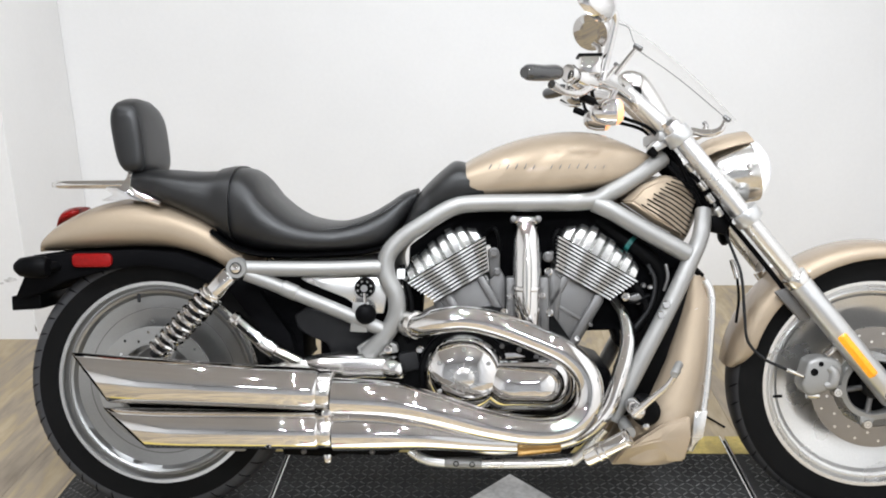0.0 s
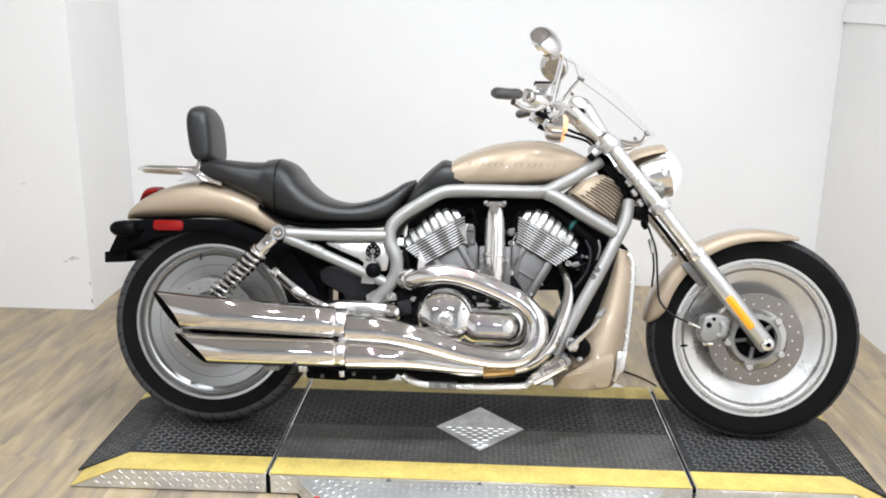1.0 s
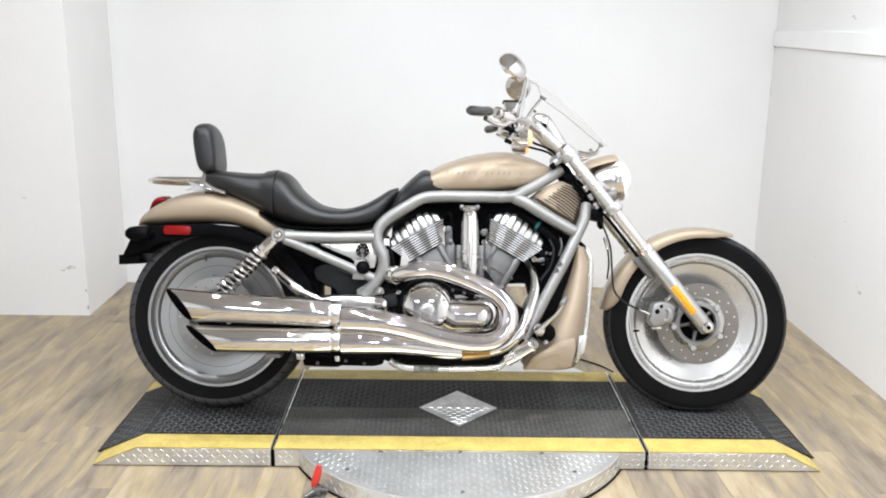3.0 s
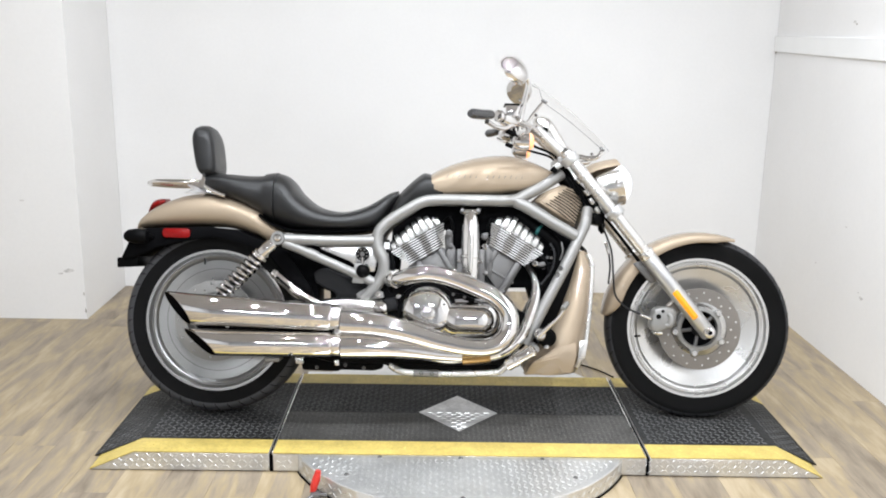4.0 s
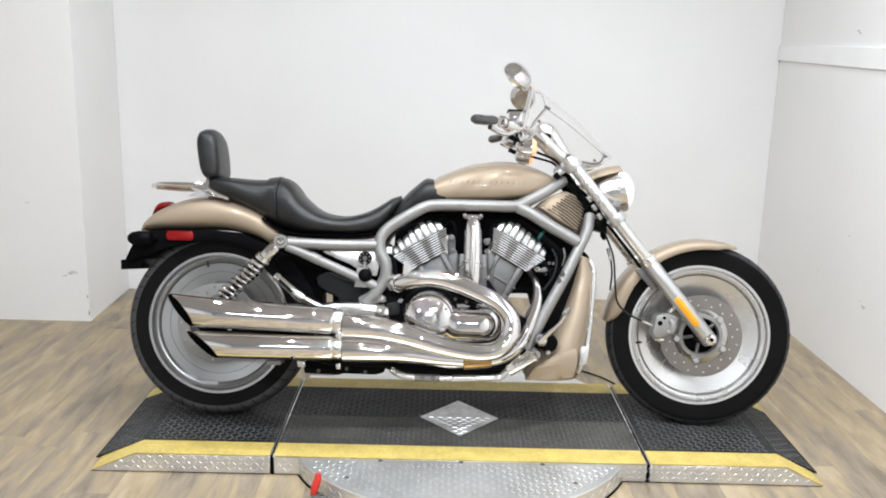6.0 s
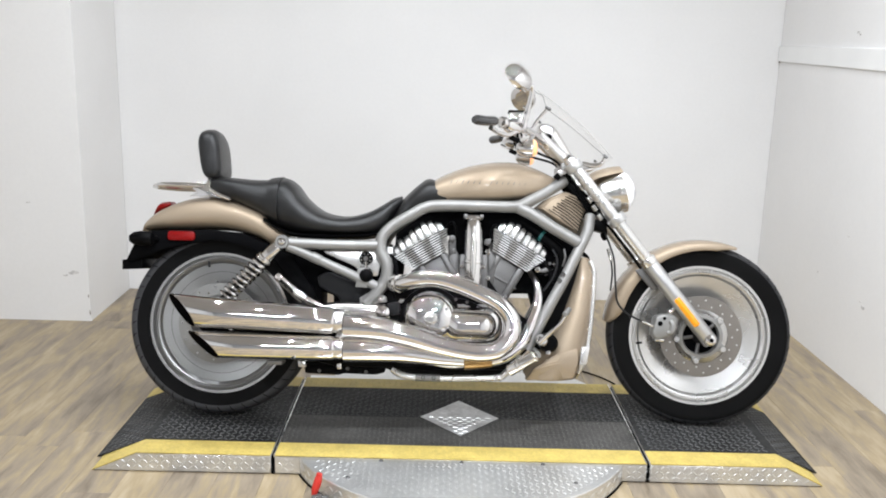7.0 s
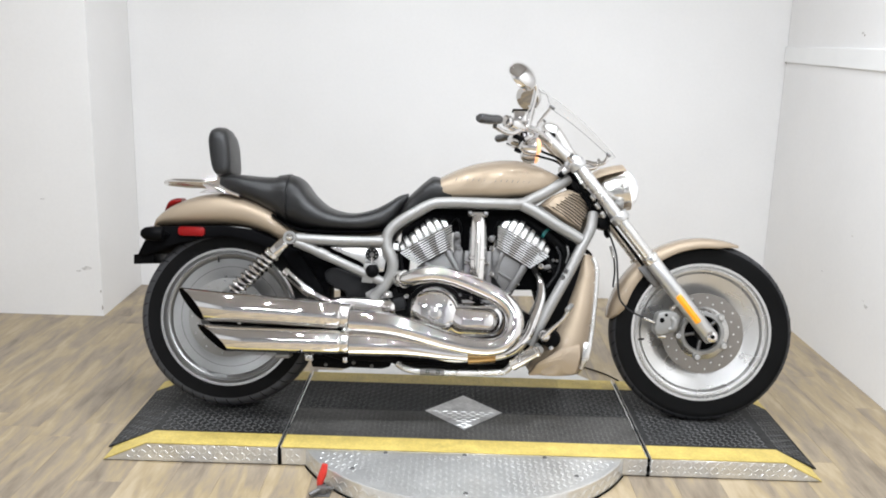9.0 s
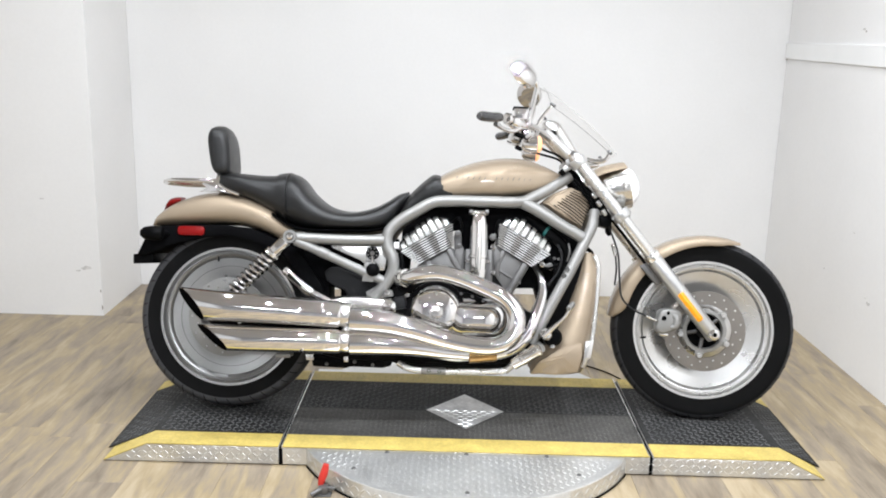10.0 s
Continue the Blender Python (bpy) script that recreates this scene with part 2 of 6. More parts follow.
def box(x0, x1, y0, y1, z0, z1, bevel=0.0, segments=2, bm=None):
    made = bmesh.new()
    bmesh.ops.create_cube(made, size=1)
    for v in made.verts:
        v.co = Vector((x0 + (v.co.x + 0.5) * (x1 - x0), y0 + (v.co.y + 0.5) * (y1 - y0), z0 + (v.co.z + 0.5) * (z1 - z0)))
    if bevel:
        bmesh.ops.bevel(made, geom=made.edges[:], offset=bevel, segments=segments, affect="EDGES", profile=0.5)
    return made if bm is None else join(bm, made)


def join(bm, other, m=None):
    """Add a bmesh to another one, and free it."""
    if m is not None:
        bmesh.ops.transform(other, matrix=m, verts=other.verts)
    me = bpy.data.meshes.new("joined")
    other.to_mesh(me)
    other.free()
    bm.from_mesh(me)
    bpy.data.meshes.remove(me)
    return bm


def prism(outline, y0, y1, bevel=0.0, segments=2):
    """A plate: an outline of (x, z) drawn out from y0 to y1."""
    bm = bmesh.new()
    a = [bm.verts.new((x, y0, z)) for x, z in outline]
    b = [bm.verts.new((x, y1, z)) for x, z in outline]
    bm.faces.new(a)
    bm.faces.new(b[::-1])
    n = len(a)
    for k in range(n):
        bm.faces.new((a[k], b[k], b[(k + 1) % n], a[(k + 1) % n]))
    bmesh.ops.recalc_face_normals(bm, faces=bm.faces[:])
    if bevel:
        bmesh.ops.bevel(bm, geom=bm.edges[:], offset=bevel, segments=segments, affect="EDGES", profile=0.5, clamp_overlap=True)
    return bm


def loft(stations, n=20, power=2.4, steps=5, low=1.0, high=1.0, belly=None):
    """A closed body along x: stations (x, bottom z, top z, half width), cross-sections squarish ovals, the ends closed.
    low and high: exponents that draw the sides in below and above; belly: a squareness of its own for the lower half."""
    bm = bmesh.new()
    rings = []
    for x, zb, zt, w in spline(stations, steps):
        zc, h = (zb + zt) / 2, max(0.0015, (zt - zb) / 2)
        w = max(0.0015, w)
        ring = []
        for k in range(2 * n):
            a = math.pi * k / n
            c, s = math.cos(a), math.sin(a)
            p = belly if belly and s < 0 else power
            u = math.copysign(abs(c) ** (2 / p), c)
            v = math.copysign(abs(s) ** (2 / p), s)
            u *= 1 - (high if v > 0 else low) * 0.35 * abs(v) ** 2
            ring.append(bm.verts.new((x, w * u, zc + h * v)))
        rings.append(ring)
    m = 2 * n
    for a, b in zip(rings, rings[1:]):
        for k in range(m):
            bm.faces.new((a[k], a[(k + 1) % m], b[(k + 1) % m], b[k]))
    bm.faces.new(rings[0])
    bm.faces.new(rings[-1][::-1])
    return bm


# ---- the room ----
def wall(name, x0, x1, y0, y1, z0, z1, label, mat=WALL):
    return thing(name, box(x0, x1, y0, y1, z0, z1, 0.004, 1), mat, label, "wall", kind="structure")


wall("wall_back", -1.95, 1.9, BACK, BACK + 0.12, -0.05, TOP, "smooth white painted back wall of the bay")
pillar = prism([(-3.6, 1.187), (-1.828, 1.187), (-1.848, BACK - 0.003), (-3.6, BACK - 0.003)], 0, 1)
bmesh.ops.transform(pillar, matrix=Matrix(((1, 0, 0, 0), (0, 0, 1, 0), (0, TOP + 0.05, 0, -0.05), (0, 0, 0, 1))), verts=pillar.verts)
wall_pillar = thing("wall_pillar", pillar, WALL, "white painted boxed-out pillar with a scuffed edge", "pillar", kind="structure")
XF = 1.728 - 0.028 * (BACK - FRONT) / 5.9
right = prism([(XF, FRONT), (XF + 0.13, FRONT), (1.86, BACK - 0.003), (1.728, BACK - 0.003)], 0, 1)
bmesh.ops.transform(right, matrix=Matrix(((1, 0, 0, 0), (0, 0, 1, 0), (0, TOP + 0.05, 0, -0.05), (0, 0, 0, 1))), verts=right.verts)
wall_right = thing("wall_right", right, WALL, "white painted side wall with faint scuffs", "wall", kind="structure")
SCUFF = material("grey_scuff", (0.6, 0.585, 0.57), 0.8, vary=0.25, scale=60)
CHIP = material("dark_chip", (0.3, 0.27, 0.24), 0.85, vary=0.3, scale=80)


def scuff(parent, place, normal, w, h, mat, seed):
    """A small ragged mark lying on a wall."""
    rng = random.Random(seed)
    n = Vector(normal)
    u = Vector((0, 0, 1)).cross(n).normalized()
    bm = bmesh.new()
    loop = []
    for k in range(11):
        a = 2 * math.pi * k / 11
        r = 0.55 + 0.45 * rng.random()
        loop.append(Vector(place) + u * w * r * math.cos(a) + Vector((0, 0, h * r * math.sin(a))))
    low = [bm.verts.new(q - n * 0.002) for q in loop]
    up = [bm.verts.new(q + n * 0.0012) for q in loop]
    bm.faces.new(up)
    for k in range(11):
        bm.faces.new((low[k], low[(k + 1) % 11], up[(k + 1) % 11], up[k]))
    bmesh.ops.recalc_face_normals(bm, faces=bm.faces[:])
    part("scuff_mark", bm, mat, parent)


for k, (y, z, w, h, m) in enumerate(((0.905, 1.5, 0.014, 0.008, SCUFF), (0.885, 1.49, 0.006, 0.005, CHIP), (0.54, 0.355, 0.016, 0.011, SCUFF), (0.57, 0.372, 0.009, 0.003, SCUFF), (1.01, 0.392, 0.007, 0.005, SCUFF), (0.75, 0.62, 0.012, 0.004, SCUFF))):
    scuff(wall_right, (1.728 + 0.028 * (y - BACK) / 5.9 - 0.0005, y, z), (-1, 0, 0), w, h, m, k)
for k, (x, z, w, h, m) in enumerate(((-1.9, 0.25, 0.03, 0.012, SCUFF), (-1.94, 0.235, 0.015, 0.006, SCUFF), (-1.832, 0.045, 0.004, 0.016, CHIP), (-1.835, 0.13, 0.003, 0.012, CHIP), (-2.1, 0.6, 0.014, 0.005, SCUFF))):
    scuff(wall_pillar, (x, 1.187, z), (0, -1, 0), w, h, m, 20 + k)
wall("wall_left", -3.6, -3.48, FRONT, 1.184, -0.05, TOP, "plain white side wall")
wall("wall_front", -3.6, 1.85, FRONT - 0.12, FRONT - 0.003, -0.05, TOP, "plain light grey wall closing the room", GREYWALL)
thing("ceiling", box(-3.7, 2.15, FRONT - 0.15, BACK + 0.13, TOP + 0.003, TOP + 0.1), CEIL, "plain off-white painted ceiling", "ceiling", kind="structure")
ledge = prism([(0, 1.362), (0, 1.443), (-1.5, 1.428), (-1.5, 1.332)], -0.012, 0.004, 0.003, 1)
for v in ledge.verts:
    v.co = Vector((v.co.y, v.co.x, v.co.z))
trim = thing("trim", ledge, TRIM, "white painted wooden rail board on the side wall", "trim", kind="structure")
trim.matrix_world = pose(1.728, BACK - 0.006, 0, 0, 0, -0.25)
scuff(wall_right, (1.7155, BACK - 0.035, 1.358), (-1, 0, 0), 0.012, 0.005, CHIP, 41)

floor = thing("floor", box(-3.7, 2.1, FRONT - 0.1, BACK + 0.1, -0.08, -0.006), DARK, "grey-tan wood-look plank floor", "floor", kind="structure")


NEAR = -4.1


def planks():
    base = box(-0.0748, 0.0748, -0.6098, 0.6098, -0.006, 0.0, 0.0007, 1)
    me = mesh_of("plank", base, PLANK)
    rng = random.Random(4)
    for i in range(36):
        x = -3.42 + 0.15 * i
        y = NEAR - 0.5 + rng.random() * 1.1
        while y - 0.61 < BACK:
            ob = new("plank", me)
            ob.parent = floor
            a, b = max(y - 0.61, NEAR), min(y + 0.61, BACK + 0.05)
            ob.location = (x, (a + b) / 2, 0)
            ob.scale = (1, (b - a) / 1.22, 1)
            y += 1.22
    # unseen grey slab behind the camera, added to keep the chrome's reflections neutral
    thing("floor_concrete", box(-3.478, 1.86, FRONT, NEAR - 0.0005, -0.0055, 0.0), SLABGREY, "unseen grey slab added to keep the chrome's reflections neutral", "floor", kind="structure")


# ---- the display platform ----
def lug(bm, c, u, v, n, length=0.026, width=0.0085, height=0.0018):
    """A raised tread lug: a low lens on a surface with directions u, v and normal n."""
    c, u, v, n = Vector(c), Vector(u), Vector(v), Vector(n)
    o = [c + u * (length / 2) * a + v * (width / 2) * b for a, b in ((-1, 0), (-0.5, -0.85), (0.5, -0.85), (1, 0), (0.5, 0.85), (-0.5, 0.85))]
    o = [bm.verts.new(q - n * 0.0004) for q in o]
    t = [bm.verts.new(c + u * length * 0.3 * a + n * height) for a in (-1, 1)]
    for q in ((o[0], o[1], t[0]), (o[1], o[2], t[1], t[0]), (o[2], o[3], t[1]), (o[3], o[4], t[1]), (o[4], o[5], t[0], t[1]), (o[5], o[0], t[0])):
        bm.faces.new(q)


def lugs(u_axis, v_axis, normal, origin, u0, u1, v0, v1, inside, pitch=0.034, size=1.0):
    """Lugs in turn along both diagonals over a stretch of a plane."""
    bm = bmesh.new()
    u_axis, v_axis, normal, origin = Vector(u_axis), Vector(v_axis), Vector(normal), Vector(origin)
    for i in range(math.floor(u0 / pitch), math.ceil(u1 / pitch) + 1):
        for j in range(math.floor(v0 / pitch), math.ceil(v1 / pitch) + 1):
            a, b = i * pitch, j * pitch
            if not (u0 <= a <= u1 and v0 <= b <= v1 and inside(a, b)):
                continue
            s = 1 if (i + j) % 2 else -1
            d1 = (u_axis + s * v_axis * 0.9).normalized()
            d2 = normal.cross(d1)
            lug(bm, origin + u_axis * a + v_axis * b, d1, d2, normal, 0.026 * size, 0.006 * size, 0.0017 * size * min(1.0, float(inside(a, b))))
    return bm


PY0, PY1, BAND = -0.383, 0.313, 0.095
MIDY = -0.054


def deck_strip(run, y0, y1, lift, thick=0.003):
    """A sheet that lies along the run of (x, z) from y0 to y1, lifted off it."""
    bm = bmesh.new()
    rows = []
    for x, z in run:
        rows.append([bm.verts.new((x, y, z + h)) for y, h in ((y0, lift), (y1, lift), (y1, lift + thick), (y0, lift + thick))])
    for a, b in zip(rows, rows[1:]):
        for k in range(4):
            bm.faces.new((a[k], a[(k + 1) % 4], b[(k + 1) % 4], b[k]))
    bm.faces.new(rows[0])
    bm.faces.new(rows[-1][::-1])
    return bm


TOPZ = DECK - 0.003
SECTIONS = (
    ("end_section", [(-1.215, 0.002), (-1.065, TOPZ), (-0.624, TOPZ), (-0.624, 0.004)], [(-1.212, 0.001), (-1.065, TOPZ), (-0.625, TOPZ)], "low black-matted platform end with a sloping ramp tip"),
    ("centre_section", [(-0.611, 0.004), (-0.611, TOPZ), (0.615, TOPZ), (0.615, 0.004)], [(-0.61, TOPZ), (0.614, TOPZ)], "low black-matted platform middle with yellow edges"),
    ("end_section", [(0.627, 0.004), (0.627, TOPZ), (1.075, TOPZ), (1.205, 0.002)], [(0.628, TOPZ), (1.075, TOPZ), (1.202, 0.001)], "low black-matted platform end with a sloping ramp tip"),
)


def platform():
    for name, outline, run, label in SECTIONS:
        top = empty(name, label, "display platform", "platform sections")
        toe = [(x + math.copysign(0.02, x) if z < 0.01 else x, 0.0 if z < 0.01 else z) for x, z in run]
        part("body", prism(outline, PY0, PY1, 0.002, 1), PLATE, top, "aluminium tread plate body")
        xs = [q[0] for q in outline]
        # black inset base, added to give the shadow line at the floor
        part("rubber_foot", box(min(xs) + 0.05, max(xs) - 0.008, PY0 + 0.012, PY1 - 0.012, 0.0, 0.0045), MATTE, top, "black inset base for the shadow line under the body")
        if name == "centre_section":
            for xa in (-0.6125, 0.6125):
                part("joint_edge", box(xa - 0.0018, xa + 0.0018, PY0 + 0.002, PY1 - 0.002, TOPZ - 0.004, TOPZ + 0.007, 0.0005, 1), ALU, top, "bare aluminium edge of the joint")
            # black strips sunk in the joints, standing in for the darkness of the gaps
            for xa, xb in ((-0.6235, -0.6115), (0.6155, 0.6265)):
                part("joint_seal", box(xa, xb, PY0 + 0.004, PY1 - 0.004, 0.0, TOPZ - 0.006), MATTE, top, "black strip standing in for the dark gap between the platform lengths")
        if name == "centre_section":
            part("mat", deck_strip(run, MIDY, PY1 - BAND, 0.001), TREAD, top, "black rubber tread mat")
            part("worn_mat", deck_strip(run, PY0 + BAND, MIDY, 0.001, 0.0034), WORNMAT, top, "grey mat strip with half worn tread")
        else:
            part("mat", deck_strip(toe, PY0 + BAND, PY1 - BAND, 0.001), TREAD, top, "worn black rubber tread mat")
        part("edge_band", deck_strip(run, PY0 - 0.001, PY0 + BAND, 0.0015), YELLOW, top, "scuffed yellow safety edge")
        part("edge_band", deck_strip(toe, PY1 - BAND, PY1 + 0.001, 0.0015), YELLOW, top, "scuffed yellow safety edge")
        for y0 in (PY0, PY1 - BAND):
            xs = [q[0] for q in run if q[1] == TOPZ]
            tagged(part("band_tread", lugs((1, 0, 0), (0, 1, 0), (0, 0, 1), (0, 0, TOPZ + 0.0045), xs[0] + 0.01, xs[-1] - 0.01, y0 + 0.008, y0 + BAND - 0.006, lambda a, b: True, 0.0225, 0.5), YELLOW, top), kind="stuff")
        flat = [q for q in run if q[1] == TOPZ]
        x0, x1 = flat[0][0], flat[-1][0]
        low = MIDY if name == "centre_section" else PY0 + BAND
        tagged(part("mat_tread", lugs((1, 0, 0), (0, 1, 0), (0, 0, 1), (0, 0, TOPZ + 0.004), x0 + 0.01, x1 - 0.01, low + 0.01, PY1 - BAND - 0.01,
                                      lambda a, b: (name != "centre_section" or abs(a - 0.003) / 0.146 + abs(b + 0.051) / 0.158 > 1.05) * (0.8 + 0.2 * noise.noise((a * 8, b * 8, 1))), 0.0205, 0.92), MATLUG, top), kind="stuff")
        if name == "centre_section":
            # finer, half worn tread on the front strip
            tagged(part("worn_tread", lugs((1, 0, 0), (0, 1, 0), (0, 0, 1), (0, 0, TOPZ + 0.0044), x0 + 0.01, x1 - 0.01, PY0 + BAND + 0.008, MIDY - 0.008,
                                           lambda a, b: (abs(a - 0.003) / 0.146 + abs(b + 0.051) / 0.158 > 1.05) * (0.62 + 0.5 * noise.noise((a * 7, b * 9, 5))), 0.0175, 0.62), WORNLUG, top), kind="stuff")
        for (xa, za), (xb, zb) in zip(toe, toe[1:]):
            if za != zb:
                ua = Vector((xb - xa, 0, zb - za))
                ln = ua.length
                ua.normalize()
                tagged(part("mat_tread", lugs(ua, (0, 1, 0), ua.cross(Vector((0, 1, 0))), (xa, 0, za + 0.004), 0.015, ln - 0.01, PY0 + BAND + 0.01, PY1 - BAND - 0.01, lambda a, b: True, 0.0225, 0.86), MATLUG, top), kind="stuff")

        def below(a, b):
            zt = min((za + (zb - za) * (a - xa) / (xb - xa) for (xa, za), (xb, zb) in zip(run, run[1:]) if xa <= a <= xb), default=0)
            return 0.008 < b < zt - 0.008 and not (name == "centre_section" and abs(a) < 0.54)
        tagged(part("side_tread", lugs((1, 0, 0), (0, 0, 1), (0, -1, 0), (0, PY0, 0), run[0][0], run[-1][0], 0, TOPZ, below, 0.0185, 0.74), PLATE, top), kind="stuff")
        if name == "centre_section":
            inlay = bmesh.new()
            o = [(-0.139, -0.051), (0.003, -0.207), (0.145, -0.051), (0.003, 0.104)]
            a = [inlay.verts.new((x, y, TOPZ + 0.004)) for x, y in o]
            b = [inlay.verts.new((x, y, TOPZ + 0.0065)) for x, y in o]
            inlay.faces.new(b)
            for k in range(4):
                inlay.faces.new((a[k], a[(k + 1) % 4], b[(k + 1) % 4], b[k]))
            piece = part("inlay", inlay, INLAY, top, "bare aluminium tread plate diamond")
            bm = bmesh.new()
            for j in range(9):
                y = -0.056 - 0.0165 * j
                for i in range(-5, 6):
                    x = 0.003 + (i + 0.5 * (j % 2)) * 0.034
                    if (abs(x - 0.003) + 0.011) / 0.142 + abs(y + 0.051) / 0.156 < 0.98:
                        lug(bm, (x, y, TOPZ + 0.0065), (1, 0, 0), (0, 1, 0), (0, 0, 1), 0.024, 0.0052, 0.002)
            tagged(part("inlay_tread", bm, PLATE, piece), kind="stuff")

    # round turntable that reaches out in front of the platform
    cx, cy, r = 0.003, -0.114, 0.597
    disc = empty("turntable", "round aluminium tread-plate turntable set into the platform", "turntable")
    bm = bmesh.new()
    a0 = math.asin((PY0 - 0.003 - cy) / r)
    arc = [math.pi - a0 + (2 * a0 + math.pi) * k / 72 for k in range(73)]
    ring = [(cx + r * math.cos(a), cy + r * math.sin(a)) for a in arc]
    low = [bm.verts.new((x, y, 0.0)) for x, y in ring]
    mid = [bm.verts.new((x, y, TOPZ - 0.003)) for x, y in ring]
    up = [bm.verts.new((cx + (x - cx) * 0.996, min(y + 0.002, PY0 - 0.003), TOPZ)) for x, y in ring]
    for p, q in ((low, mid), (mid, up)):
        for k in range(len(p)):
            bm.faces.new((p[k], p[(k + 1) % len(p)], q[(k + 1) % len(q)], q[k]))
    bm.faces.new(up)
    part("plate", bm, PLATE, disc, "worn aluminium tread plate")
    skirt = bmesh.new()
    rim = [(cx + (r + 0.003) * math.cos(a), cy + (r + 0.003) * math.sin(a)) for a in arc]
    low = [skirt.verts.new((x, y, 0.0)) for x, y in rim]
    top = [skirt.verts.new((x, y, 0.006)) for x, y in rim]
    for k in range(len(rim)):
        skirt.faces.new((low[k], low[(k + 1) % len(rim)], top[(k + 1) % len(rim)], top[k]))
    skirt.faces.new(top)
    part("rubber_skirt", skirt, MATTE, disc, "black rubber skirt under the plate")
    tagged(part("plate_tread", lugs((1, 0, 0), (0, 1, 0), (0, 0, 1), (cx, 0, TOPZ), -0.58, 0.58, -0.77, PY0 - 0.015,
                                    lambda a, b: math.hypot(a, b - cy) < r - 0.018 and max(0.3, min(1.0, 2.8 * (math.hypot((a + 0.12) / 0.3, (b + 0.57) / 0.19) - 0.68) + 1.4 * noise.noise((a * 11, b * 11, 3)))), 0.0195, 0.68), PLATE, disc), kind="stuff")
    bm = bmesh.new()
    for k in range(60):
        a = math.pi - a0 + (2 * a0 + math.pi) * (k + 0.5) / 60
        if math.sin(a) * r + cy > PY0 - 0.02:
            continue
        for j, z in enumerate((0.018, 0.042)):
            nrm = Vector((math.cos(a), math.sin(a), 0))
            tan = Vector((-math.sin(a), math.cos(a), 0))
            s = 1 if (k + j) % 2 else -1
            d = (tan + Vector((0, 0, 0.9 * s))).normalized()
            lug(bm, Vector((cx, cy, z)) + nrm * r, d, nrm.cross(d), nrm, 0.024, 0.008, 0.0016)
    tagged(part("rim_tread", bm, PLATE, disc), kind="stuff")
    back = bmesh.new()
    rb, yb = 0.64, -0.04
    b0 = math.asin((PY1 + 0.003 - yb) / rb)
    ring = [(cx + rb * math.cos(b0 + (math.pi - 2 * b0) * k / 40), yb + rb * math.sin(b0 + (math.pi - 2 * b0) * k / 40)) for k in range(41)]
    low = [back.verts.new((x, y, 0.0)) for x, y in ring]
    up = [back.verts.new((x, y, TOPZ)) for x, y in ring]
    for k in range(41):
        back.faces.new((low[k], low[(k + 1) % 41], up[(k + 1) % 41], up[k]))
    back.faces.new(up)
    part("rear_plate", back, PLATE, disc, "worn aluminium tread plate")
    part("rear_lip", box(-0.6, -0.35, PY1 + 0.003, PY1 + 0.045, 0.0, TOPZ - 0.002, 0.002, 1), PLATE, disc)
    for a in (-2.3, -1.57, -0.85):
        part("bolt", lathe([(0, 0.003), (0.006, 0.003), (0.008, 0)], (cx + 0.54 * math.cos(a), cy + 0.54 * math.sin(a), TOPZ), 12, "z"), CAST, disc)

    for x in (-0.26, 0.003, 0.27):
        part("bolt", lathe([(0, 0.003), (0.006, 0.003), (0.008, 0)], (x, PY0 - 0.014, TOPZ), 12, "z"), CAST, disc)

    # toggle clamp with a red grip, screwed to the turntable's rim
    clamp = empty("toggle_clamp", "steel toggle clamp with a red vinyl grip", "clamp")
    part("base_plate", box(-0.475, -0.42, -0.588, -0.552, 0.0, 0.005, 0.002), CAST, clamp)
    part("arm", tube([(-0.415, -0.556, 0.014), (-0.445, -0.57, 0.022), (-0.482, -0.596, 0.012)], 0.007), CAST, clamp)
    part("bracket", box(-0.462, -0.432, -0.58, -0.552, 0.004, 0.03, 0.004), CAST, clamp)
    part("grip", tube([(-0.457, -0.557, 0.024), (-0.453, -0.552, 0.044), (-0.446, -0.546, 0.066), (-0.441, -0.541, 0.09)], [0.0085, 0.012, 0.0125, 0.009]), REDGRIP, clamp, "red vinyl grip")


platform()
thing("floor_cable", tube([(0.55, 0.645, 0.003), (0.6, 0.602, 0.003), (0.645, 0.55, 0.003), (0.68, 0.49, 0.003)], 0.003), BLACK, "thin black cable lying on the plank floor", "cable")


# ---- the motorcycle, leaning on its side stand ----
bike = empty("motorcycle", "champagne and silver cruiser motorcycle with chrome pipes on its side stand", "motorcycle")
bike.matrix_world = pose(0, -0.055, DECK, -13.5, 0, 0)
FA, RA = (0.863, 0.0, 0.330), (-0.863, 0.0, 0.334)


def tyre_point(r_tyre, r_rim, w, f):
    """A point (radius, offset) of a tyre's round profile, f from 0 at the near bead to 1 at the far one."""
    a = math.pi * f
    return (r_rim - 0.004 + (r_tyre - r_rim + 0.004) * math.sin(a) ** 0.55, -w * (0.72 * math.cos(a) + 0.42 * math.cos(a) * math.sin(a) ** 1.2) / 0.99)


